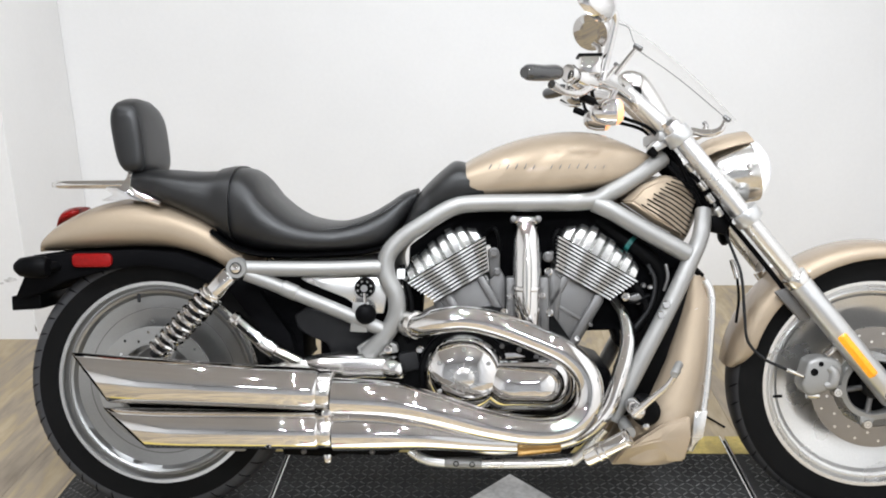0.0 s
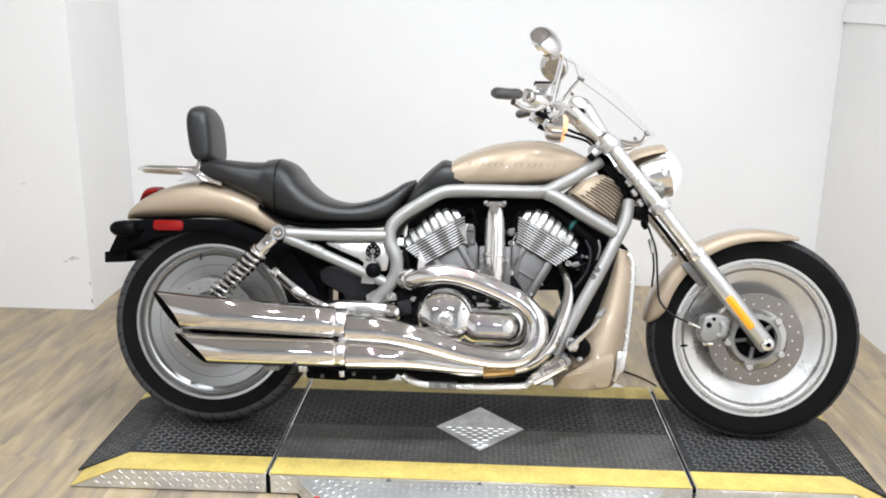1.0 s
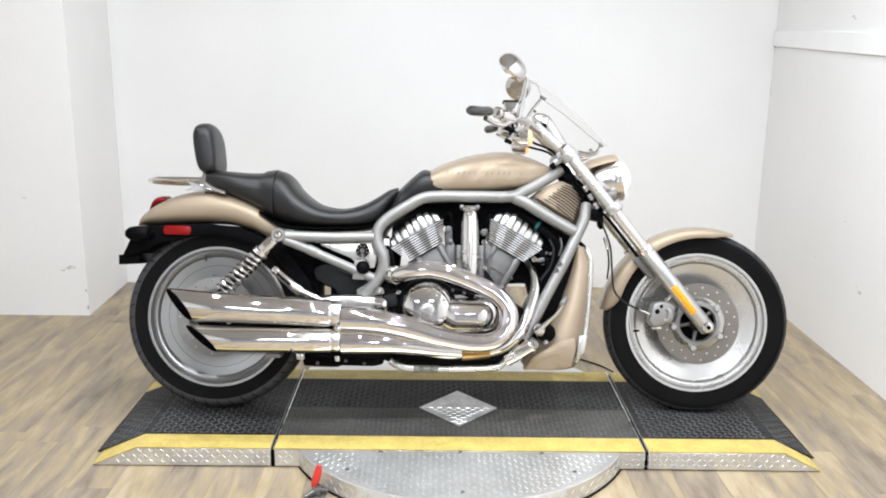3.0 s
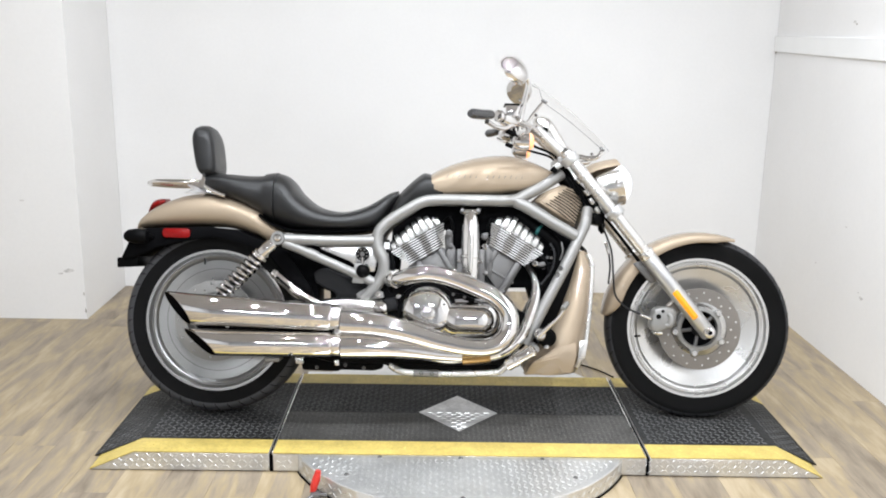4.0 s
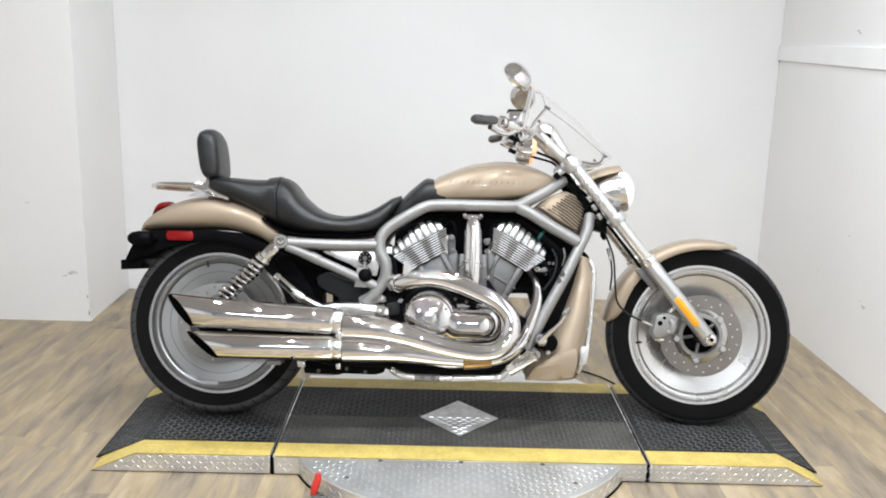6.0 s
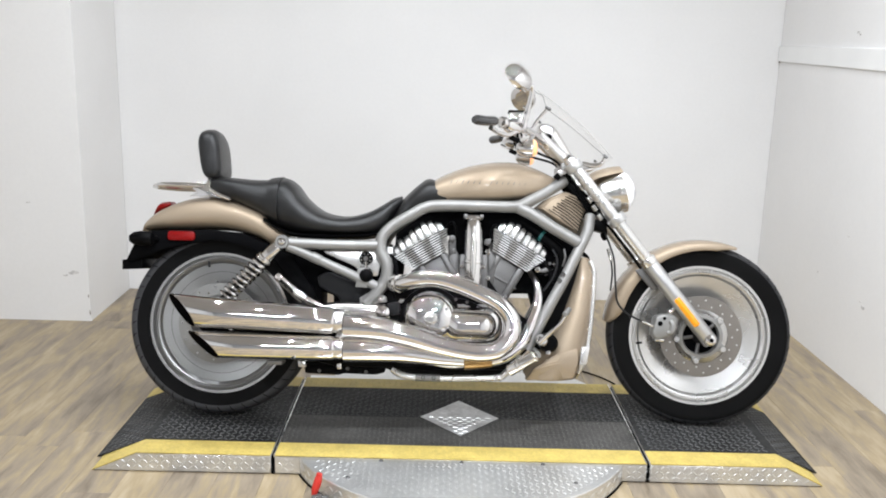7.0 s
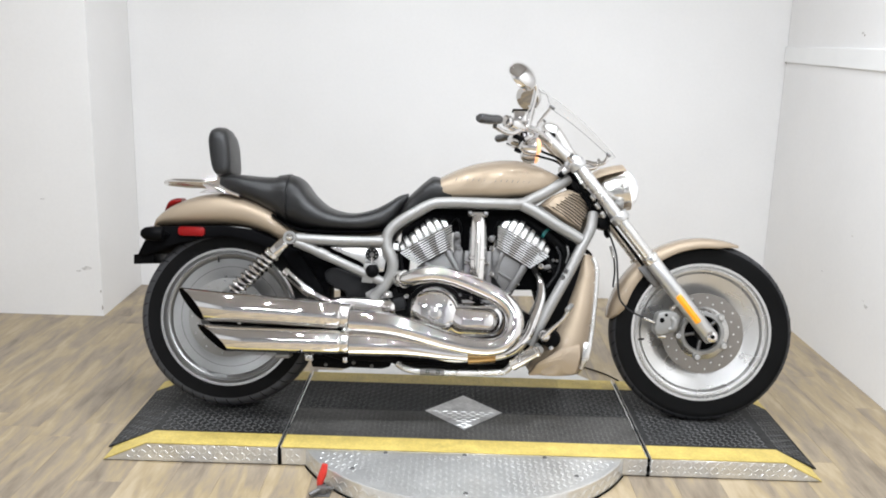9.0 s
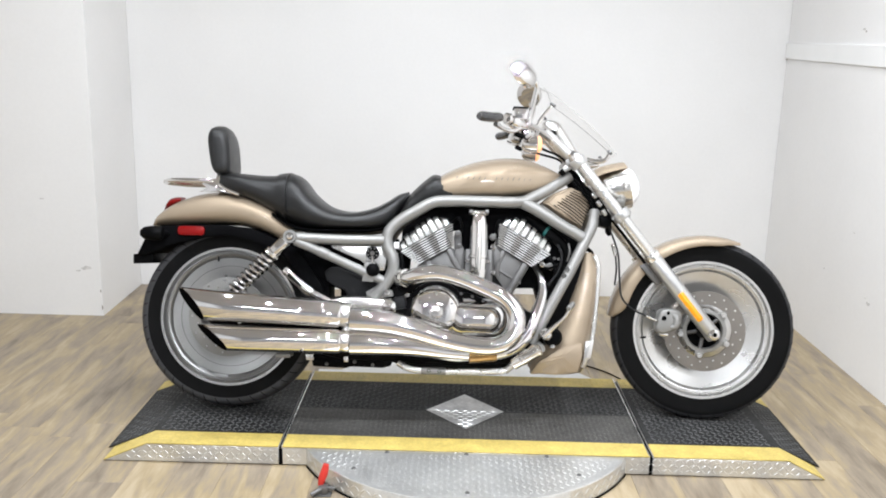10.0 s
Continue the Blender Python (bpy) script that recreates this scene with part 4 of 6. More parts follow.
# ---- engine ----
engine = part("crankcase", prism([(-0.268, 0.468), (-0.179, 0.509), (-0.049, 0.531), (0.091, 0.514), (0.172, 0.399), (0.229, 0.38), (0.234, 0.267), (0.156, 0.196), (-0.044, 0.192), (-0.443, 0.196), (-0.523, 0.215), (-0.445, 0.345)], -0.13, 0.13, 0.01), BLACK, bike, "black crankcase")
part("sump", prism([(-0.562, 0.208), (-0.243, 0.213), (0.156, 0.196), (0.136, 0.171), (-0.203, 0.16), (-0.263, 0.189), (-0.552, 0.184)], -0.1, 0.1, 0.005), BLACK, bike, "black belly of the engine")
part("belly_box", prism([(-0.557, 0.2), (-0.55, 0.166), (-0.43, 0.162), (-0.415, 0.168), (-0.3, 0.166), (-0.27, 0.174), (-0.262, 0.196)], -0.1, 0.06, 0.005), BLACK, bike, "black box under the gearbox")
part("belly_bracket", prism([(-0.575, 0.215), (-0.545, 0.212), (-0.545, 0.19), (-0.57, 0.19)], -0.125, -0.09, 0.003), ALU, bike)
for x, z in ((-0.5, 0.176), (-0.4, 0.186), (-0.335, 0.176)):
    part("belly_bolt", lathe([(0, -0.006), (0.005, -0.006), (0.007, -0.002), (0.007, 0.004)], (x, -0.1, z), 10), CAST, bike)
part("airbox", prism([(-0.243, 0.669), (-0.133, 0.748), (0.19, 0.753), (0.353, 0.669), (0.415, 0.629), (0.355, 0.537), (0.327, 0.446), (0.26, 0.415), (0.245, 0.465), (0.165, 0.463), (0.153, 0.534), (0.111, 0.675), (0.053, 0.512), (-0.008, 0.511), (-0.051, 0.672), (-0.211, 0.589), (-0.22, 0.487), (-0.25, 0.487)], -0.07, 0.07, 0.006), MATTE, bike, "black airbox and hoses between the cylinders")


def cylinder(name, base, lean, fins, label):
    """A finned V-twin cylinder. base: centre (x, z) of its fin stack's middle; lean: degrees from upright."""
    bm = bmesh.new()
    tilt = Matrix.Translation((base[0], 0, base[1])) @ Matrix.Rotation(radians(lean), 4, "Y")
    w, h = 0.104, 0.037
    root = bmesh.new()
    # barrel below the fins
    join(root, box(-0.062, 0.066, -0.112, 0.112, -0.2, -h, 0.01))
    join(root, box(-0.082, -0.05, -0.1, 0.1, -0.11, -h, 0.008))
    join(root, box(0.038, 0.058, -0.124, -0.1, -0.19, -h, 0.006))
    join(root, box(-0.05, -0.03, -0.12, -0.1, -0.19, -h, 0.006))
    join(root, box(-0.066, 0.07, -0.118, 0.118, -0.112, -0.104, 0.002))
    bmesh.ops.transform(root, matrix=tilt, verts=root.verts)
    barrel = part(name, root, CAST, bike, label)
    core = box(-w + 0.036, w - 0.036, -0.12, 0.12, -h, h, 0.01)
    bmesh.ops.transform(core, matrix=tilt, verts=core.verts)
    part("fin_core", core, BLACK, barrel)
    for k in range(fins):
        z = -h + 0.004 + (2 * h - 0.008) * k / (fins - 1)
        e = w - 0.031 * (1 - k / (fins - 1))
        edge = [(-e + 2 * e * q / 24, -0.13 - 0.005 * math.cos(2 * math.pi * 3 * q / 24)) for q in range(25)]
        f = prism([(x, y) for x, y in edge] + [(x, -y) for x, y in reversed(edge)], z - 0.002, z + 0.002)
        for v in f.verts:
            v.co = Vector((v.co.x, v.co.z, v.co.y))
        bmesh.ops.transform(f, matrix=tilt, verts=f.verts)
        part("cooling_fin", f, FIN, barrel)
    # sculpted head above the fins: fingers parted by narrow grooves, highest towards the middle of the engine
    inner = 1 if lean < 0 else -1
    rise = ((0.0, 0.024), (0.12, 0.036), (0.4, 0.049), (0.66, 0.056), (0.84, 0.052), (0.92, 0.032), (1.0, 0.022))
    head = bmesh.new()
    rings = []
    fingers, per = 8, 14
    for i in range(fingers * per + 1):
        u = i / (fingers * per)
        x = inner * (2 * u - 1) * (w - 0.004)
        f = (i % per) / per
        cut = max(0.0, min(1.0, (abs(f - 0.5) - 0.34) / 0.12))
        deep = (0.6, 1.0, 0.8)[int(u * fingers + 0.5) % 3]
        hh = next(p + (q - p) * (u - a) / (b - a) for (a, p), (b, q) in zip(rise, rise[1:]) if u <= b + 1e-9)
        hh += (0.0, 0.004, -0.002, 0.002)[min(fingers - 1, int(u * fingers)) % 4] * (1 - cut) - 0.013 * cut * deep
        yf = 0.131 - 0.013 * cut * deep
        half = [(yf, 0.0), (yf * 0.995, 0.35), (yf * 0.96, 0.7), (yf * 0.88, 0.92), (yf * 0.76, 1.0), (0.03, 0.98)]
        rings.append([head.verts.new((x, -y, h + 0.001 + hh * k)) for y, k in half] + [head.verts.new((x, y, h + 0.001 + hh * k)) for y, k in reversed(half)])
    for p, q in zip(rings, rings[1:]):
        for k in range(12):
            head.faces.new((p[k], p[(k + 1) % 12], q[(k + 1) % 12], q[k]))
    head.faces.new(rings[0])
    head.faces.new(rings[-1][::-1])
    bmesh.ops.transform(head, matrix=tilt, verts=head.verts)
    part("cylinder_head", head, HEADMETAL, barrel, "polished sculpted cylinder head")
    for x, z in ((0.052, -0.03), (-0.02, -0.03)):
        b = lathe([(0, -0.005), (0.006, -0.005), (0.008, 0)], (x, -0.124, -0.12 + z), 12)
        bmesh.ops.transform(b, matrix=tilt, verts=b.verts)
        part("head_bolt", b, CHROME, barrel)
    return barrel


cylinder("rear_cylinder", (-0.136, 0.608), -30, 9, "grey rear engine cylinder with polished fins")
cylinder("front_cylinder", (0.18, 0.611), 30, 9, "grey front engine cylinder with polished fins")

# chrome column between the cylinders
col = part("throttle_column", tube([(0.032, -0.14, 0.722), (0.032, -0.145, 0.695), (0.033, -0.145, 0.612), (0.033, -0.145, 0.534), (0.034, -0.14, 0.486)], [0.022, 0.03, 0.033, 0.033, 0.031]), CHROME, bike, "polished chrome column between the cylinders")
part("column_cap", rod((0.006, -0.13, 0.73), (0.058, -0.13, 0.73), 0.0105, 14, 0.0105, 0.003), CHROME, col)
part("column_flange", rod((0.032, -0.145, 0.581), (0.032, -0.145, 0.569), 0.036, 24, 0.036, 0.002), CHROME, col)
part("column_ridge", tube([(0.031, -0.17, 0.7), (0.032, -0.174, 0.631), (0.031, -0.172, 0.534), (0.033, -0.16, 0.495)], [0.006, 0.011, 0.010, 0.006]), POLISHED, col)
for px in (828, 858):
    q = (0.031, -0.14, 0.734)
    part("column_bolt", rod((q[0] + (px - 843) / 540, -0.15, q[2]), (q[0] + (px - 843) / 540, -0.11, q[2] - 0.004), 0.008, 8, 0.008, 0.002), CAST, col)
for a, b in ((-0.014, 0.006), (0.064, 0.083)):
    part("column_bracket", box(a, b, -0.15, -0.11, 0.47, 0.6, 0.004), CAST, col)
part("cam_cover", prism([(0.08, 0.593), (0.107, 0.633), (0.158, 0.585), (0.13, 0.475), (0.094, 0.475)], -0.11, 0.05, 0.006), CAST, bike)
part("cam_cover", prism([(-0.056, 0.651), (-0.028, 0.663), (-0.027, 0.611), (-0.051, 0.591)], -0.11, 0.05, 0.005), CAST, bike)

# clutch and alternator covers
cc = (-0.112, -0.17, 0.378)
R1 = 0.093
clutch = part("clutch_cover", lathe([(0, -0.036), (0.025, -0.0355), (0.05, -0.033), (0.068, -0.028), (0.081, -0.019), (0.089, -0.008), (0.0925, 0.0), (0.094, 0.006), (0.094, 0.05), (0, 0.05)], cc, 56), CHROME, bike, "round domed chrome clutch cover", 30)
part("cover_flange", lathe([(0.092, 0.008), (R1 + 0.008, 0.009), (R1 + 0.013, 0.014), (R1 + 0.014, 0.06), (0.05, 0.06)], cc, 56), BLACK, clutch, "black cover flange", 30)
part("cover_badge", lathe([(0, -0.0385), (0.02, -0.038), (0.0235, -0.0365), (0.024, -0.034)], cc, 32), POLISHED, clutch, "round embossed badge")
for k in range(12):
    a = radians(30 * k)
    u = Vector((math.cos(a), 0, math.sin(a)))
    part("badge_ray", rod(Vector(cc) + u * 0.021 + Vector((0, -0.0362, 0)), Vector(cc) + u * (0.031 + 0.004 * (k % 2)) + Vector((0, -0.0352, 0)), 0.0015, 6), SATIN, clutch)
for k in range(6):
    a = radians(30 + 60 * k)
    part("cover_bolt", lathe([(0, -0.006), (0.004, -0.006), (0.0055, 0)], (cc[0] + 0.064 * math.cos(a), cc[1] - 0.028, cc[2] + 0.064 * math.sin(a)), 10), SATIN, clutch)
cap = bmesh.new()
rings = []
for y, k in ((-0.212, 0.04), (-0.2115, 0.16), (-0.21, 0.3), (-0.207, 0.44), (-0.202, 0.58), (-0.195, 0.71), (-0.186, 0.83), (-0.175, 0.93), (-0.163, 0.985), (-0.15, 1.0), (-0.1, 1.03)):
    c = [(-0.024, -0.17, 0.354), (0.085, -0.17, 0.355)]
    ring = []
    for i in range(40):
        a = 2 * math.pi * i / 40
        ctr = c[1] if math.cos(a) > 0 else c[0]
        ring.append(cap.verts.new((0.0305 + (ctr[0] - 0.0305) * (0.25 + 0.75 * min(1.0, k)) + 0.058 * k * math.cos(a), y, ctr[2] + 0.064 * k * math.sin(a))))
    rings.append(ring)
for a, b in zip(rings, rings[1:]):
    for k in range(40):
        cap.faces.new((a[k], a[(k + 1) % 40], b[(k + 1) % 40], b[k]))
cap.faces.new(rings[0])
alt = part("alternator_cover", cap, CHROME, bike, "rounded chrome alternator cover")

# ---- exhaust ----
header = part("rear_header_pipe", tube([(-0.246, -0.15, 0.496), (-0.213, -0.185, 0.493), (-0.166, -0.21, 0.508), (-0.108, -0.22, 0.515), (-0.041, -0.225, 0.503), (0.045, -0.23, 0.472), (0.122, -0.235, 0.434), (0.163, -0.24, 0.381), (0.158, -0.245, 0.317), (0.114, -0.25, 0.277), (0.038, -0.255, 0.27), (-0.066, -0.26, 0.288), (-0.18, -0.265, 0.321), (-0.275, -0.265, 0.34), (-0.4, -0.265, 0.347)],
              [0.024, 0.027, 0.029, 0.029, 0.029, 0.029, 0.029, 0.03, 0.031, 0.031, 0.031, 0.033, 0.038, 0.042, 0.043], 8, 20), CHROME, bike, "chrome rear header pipe sweeping in a loop")
gasket = bmesh.new()
ring0, ring1 = [], []
for i in range(40):
    a = 2 * math.pi * i / 40
    q = (0.086, -0.15, 0.354) if math.cos(a) > 0 else (-0.023, -0.15, 0.352)
    ring0.append(gasket.verts.new((q[0] + 0.068 * math.cos(a), -0.158, q[2] + 0.074 * math.sin(a))))
    ring1.append(gasket.verts.new((q[0] + 0.07 * math.cos(a), -0.1, q[2] + 0.076 * math.sin(a))))
for k in range(40):
    gasket.faces.new((ring0[k], ring0[(k + 1) % 40], ring1[(k + 1) % 40], ring1[k]))
gasket.faces.new(ring0)
part("cover_housing", gasket, CHROME, alt, "chrome housing round the cover")
part("front_header_pipe", tube([(0.238, -0.07, 0.545), (0.258, -0.12, 0.508), (0.262, -0.155, 0.462), (0.254, -0.17, 0.42), (0.233, -0.19, 0.363), (0.208, -0.2, 0.306), (0.155, -0.215, 0.26), (0.068, -0.23, 0.239), (-0.066, -0.245, 0.245), (-0.198, -0.26, 0.263), (-0.312, -0.265, 0.27), (-0.398, -0.265, 0.27)],
     [0.013, 0.0145, 0.016, 0.0175, 0.019, 0.021, 0.022, 0.022, 0.024, 0.032, 0.04, 0.041], 8, 20), CHROME, bike, "chrome front header pipe")
part("pipe_flange", rod((-0.242, -0.15, 0.494), (-0.217, -0.175, 0.493), 0.033, 20, 0.033, 0.004), POLISHED, header)
part("lower_shield", tube([(-0.122, -0.24, 0.232), (-0.046, -0.24, 0.225), (0.026, -0.235, 0.226)], [0.008, 0.012, 0.009]), CHROME, header)
part("header_collar", rod((0.004, -0.239, 0.232), (0.1, -0.233, 0.241), 0.024, 18, 0.024, 0.003), BRASS, header, "heat-tinted steel collar")


def muffler(name, a, b, r0, r1, cut0, cut1, label):
    """A slash-cut silencer from its collar end a to its tip b; cut0, cut1: how far (m) the tip's top and bottom stand off b along it."""
    a, b = Vector(a), Vector(b)
    d = (b - a).normalized()
    side = Vector((0, 1, 0))
    side = (side - d * side.dot(d)).normalized()
    up = side.cross(d)
    if up.z < 0:
        up = -up
    bm = bmesh.new()
    ln = (b - a).length
    n = 40
    rings = []
    def ring_at(into, f, k):
        r = (r0 + (r1 - r0) * f) * k
        ring = []
        for i in range(n):
            t = 2 * math.pi * i / n
            u = math.sin(t)
            end = ln + (cut0 * (1 + u) / 2 + cut1 * (1 - u) / 2) + 0.037 * math.cos(t)
            ring.append(into.verts.new(a + d * end * f + r * (math.cos(t) * side * 0.96 + u * up)))
        return ring

    def skin(into, rings):
        for p, q in zip(rings, rings[1:]):
            for i in range(n):
                into.faces.new((p[i], p[(i + 1) % n], q[(i + 1) % n], q[i]))

    rings = [ring_at(bm, f, k) for f, k in ((0, 0.82), (0.01, 0.93), (0.025, 1.0), (0.2, 1), (0.4, 1), (0.6, 1), (0.8, 1), (0.995, 1), (1, 0.985), (1, 0.97), (0.99, 0.965))]
    skin(bm, rings)
    bm.faces.new(rings[0])
    m = part(name, bm, CHROME, bike, label, 45)
    # inside of the tip, matt black against the chrome skin
    bore = bmesh.new()
    rings = [ring_at(bore, f, k) for f, k in ((0.999, 0.966), (0.9, 0.94), (0.6, 0.94))]
    skin(bore, rings)
    bore.faces.new(rings[-1])
    part("bore", bore, MATTE, m, "matt black bore")
    part("collar", rod(a - d * 0.026, a + d * 0.008, r0 * 0.93, 32, r0 * 0.93, 0.006), POLISHED, m, "chrome clamp collar")
    return m


upper = muffler("upper_muffler", (-0.426, -0.265, 0.364), (-0.946, -0.255, 0.389), 0.046, 0.0535, 0.043, -0.04, "upper slash-cut chrome muffler")
lower = muffler("lower_muffler", (-0.424, -0.27, 0.276), (-0.872, -0.255, 0.276), 0.042, 0.0455, 0.046, -0.047, "lower slash-cut chrome muffler")
part("clamp_bolt", rod((-0.408, -0.305, 0.322), (-0.414, -0.25, 0.317), 0.011, 12, 0.011, 0.003), CHROME, upper)
part("clamp_bolt", rod((-0.411, -0.28, 0.226), (-0.41, -0.28, 0.207), 0.009, 10, 0.009, 0.003), CHROME, lower)
# black plate added behind the mufflers to keep the gap between them dark
part("muffler_bracket", prism([(-0.933, 0.351), (-0.437, 0.327), (-0.436, 0.289), (-0.874, 0.301)], -0.2, -0.15, 0.003), MATTE, bike, "black plate darkening the gap between the mufflers")
part("bracket_bolt", rod((-0.79, -0.215, 0.325), (-0.796, -0.19, 0.323), 0.007, 12, 0.007, 0.002), CHROME, upper)
part("muffler_hanger", prism([(-0.667, 0.218), (-0.616, 0.219), (-0.616, 0.206), (-0.666, 0.205)], -0.2, -0.12, 0.002), SATIN, bike)

# swingarm, shocks, side panels
part("swingarm", tube([(-0.264, -0.14, 0.391), (-0.362, -0.15, 0.398), (-0.459, -0.155, 0.392), (-0.635, -0.155, 0.366), (-0.831, -0.15, 0.343)], [0.024, 0.03, 0.03, 0.024, 0.022]), POLISHED, bike, "polished aluminium swingarm")
part("pivot_cover", prism([(-0.481, 0.412), (-0.438, 0.421), (-0.298, 0.417), (-0.251, 0.408), (-0.25, 0.369), (-0.34, 0.372), (-0.437, 0.359)], -0.185, -0.14, 0.008, 3), POLISHED, bike, "polished swingarm pivot cover")
pc = (-0.275, -0.19, 0.394)
part("pivot_cap", lathe([(0, -0.012), (0.012, -0.011), (0.022, -0.006), (0.026, 0.004), (0.026, 0.04)], pc, 28), CHROME, bike, "chrome pivot cap")
peg = part("peg_link", rod((-0.65, -0.16, 0.513), (-0.568, -0.165, 0.444), 0.0165, 16, 0.0165, 0.005), CHROME, bike, "chrome folded passenger foot peg")
part("peg_inlay", rod((-0.634, -0.1745, 0.4965), (-0.585, -0.1775, 0.4555), 0.0055, 10, 0.0045, 0.002), RUBBER, peg, "black rubber inlay")
for f in (0.12, 0.86):
    c, e = Vector((-0.65, -0.16, 0.513)).lerp(Vector((-0.568, -0.165, 0.444)), f), Vector((0.0038, -0.0002, -0.0032))
    part("peg_ring", rod(c - e, c + e, 0.0182, 16, 0.0182, 0.002), CHROME, peg)
part("peg_arm", rod((-0.56, -0.165, 0.44), (-0.489, -0.165, 0.404), 0.0125, 14, 0.0135, 0.003), CHROME, bike)
part("chrome_nut", rod((-0.283, -0.2, 0.441), (-0.286, -0.15, 0.438), 0.01, 8, 0.01, 0.002), CHROME, bike)
part("peg_clevis", prism([(-0.59, 0.427), (-0.566, 0.441), (-0.527, 0.413), (-0.542, 0.395)], -0.15, -0.125, 0.003), DARK, bike)
part("peg_link_end", rod((-0.578, -0.165, 0.452), (-0.548, -0.168, 0.431), 0.019, 16, 0.018, 0.004), POLISHED, bike)


def shock(s):
    top, low = (-0.627, -0.19, 0.628), (-0.832, -0.17, 0.422)
    top, low = Vector((top[0], abs(top[1]) * s, top[2])), Vector((low[0], abs(low[1]) * s, low[2]))
    d = (low - top).normalized()
    body = part("shock_absorber", rod(top + d * 0.02, top + d * 0.095, 0.0215, 20, 0.0245, 0.005), CHROME, bike, "chrome rear shock absorber")
    part("shock_eye", lathe([(0, -0.016), (0.01, -0.016), (0.012, -0.013), (0.022, -0.013), (0.0235, -0.01), (0.0235, 0.01), (0, 0.01)], top, 28), SATIN, body)
    part("eye_bolt", lathe([(0, -0.02), (0.006, -0.0195), (0.0105, -0.017), (0.011, -0.012)], top, 16), CHROME, body)
    part("eye_ring", lathe([(0.0105, -0.0142), (0.0135, -0.0142), (0.0135, -0.012), (0.0105, -0.012)], top, 24, closed=True), BLACK, body)
    part("damper_rod", rod(top + d * 0.09, low, 0.0135, 16), DARK, body)
    side = d.cross(Vector((0, 1, 0))).normalized()
    oth = d.cross(side)
    coil = []
    ln = (low - top).length
    for k in range(10 * 16 + 1):
        a = 2 * math.pi * k / 16
        coil.append(top + d * (0.085 + (ln - 0.095) * k / 160) + 0.0255 * (math.cos(a) * side + math.sin(a) * oth))
    bm = bmesh.new()
    sweep(bm, coil, 0.006, 8)
    part("spring", bm, CHROME, body, "chromed coil spring")
    part("spring_seat", rod(top + d * 0.078, top + d * 0.088, 0.03, 20, 0.03, 0.003), CHROME, body)


for s in (-1, 1):
    shock(s)
side = part("side_cover", prism([(-0.493, 0.6), (-0.446, 0.604), (-0.312, 0.603), (-0.287, 0.567), (-0.298, 0.516), (-0.336, 0.515), (-0.386, 0.552), (-0.477, 0.588)], -0.145, -0.1, 0.004), ALU, bike, "silver side cover")
part("ignition_lock", lathe([(0, -0.014), (0.005, -0.014), (0.006, -0.008), (0.012, -0.008), (0.0215, -0.012), (0.024, 0), (0.024, 0.02)], (-0.341, -0.15, 0.577), 24), BLACK, side, "round black ignition lock")
part("lock_face", lathe([(0, -0.0165), (0.008, -0.0165), (0.0095, -0.014), (0.01, -0.008)], (-0.341, -0.15, 0.577), 16), CHROME, side)
for k in range(8):
    a = radians(45 * k + 20)
    part("lock_stud", lathe([(0, -0.003), (0.002, -0.003), (0.0028, 0)], (-0.341 + 0.0165 * math.cos(a), -0.16, 0.577 + 0.0165 * math.sin(a)), 8), SATIN, side)
part("key_stem", rod((-0.34, -0.166, 0.566), (-0.338, -0.172, 0.545), 0.0035, 8), CHROME, side)
part("plug_plate", prism([(-0.374, 0.478), (-0.367, 0.545), (-0.33, 0.546), (-0.335, 0.476)], -0.17, -0.163, 0.001), SATIN, side)
part("rubber_plug", lathe([(0, -0.018), (0.014, -0.016), (0.022, -0.008), (0.025, 0.004), (0.015, 0.006)], (-0.338, -0.17, 0.518), 20), BLACK, side, "black rubber plug")
part("battery_box", prism([(-0.515, 0.508), (-0.492, 0.524), (-0.464, 0.525), (-0.324, 0.471), (-0.342, 0.407), (-0.422, 0.406), (-0.439, 0.441), (-0.479, 0.458), (-0.507, 0.476)], -0.115, 0.1, 0.006), DARK, bike, "dark grey plastic side box")
part("inner_panel", prism([(-0.614, 0.602), (-0.372, 0.606), (-0.271, 0.547), (-0.248, 0.4), (-0.369, 0.39), (-0.459, 0.39), (-0.459, 0.443), (-0.5, 0.457), (-0.5, 0.395), (-0.53, 0.41), (-0.566, 0.502)], -0.08, 0.08, 0.004), MATTE, bike)
part("wiring_loom", tube([(-0.257, -0.12, 0.627), (-0.244, -0.13, 0.578), (-0.235, -0.135, 0.529), (-0.246, -0.13, 0.469)], 0.007), BLACK, bike)
# white block standing in for the bright wall glimpsed through this gap
part("wire_plug", box(-0.268, -0.249, -0.14, -0.12, 0.596, 0.619, 0.002), TRIM, bike)

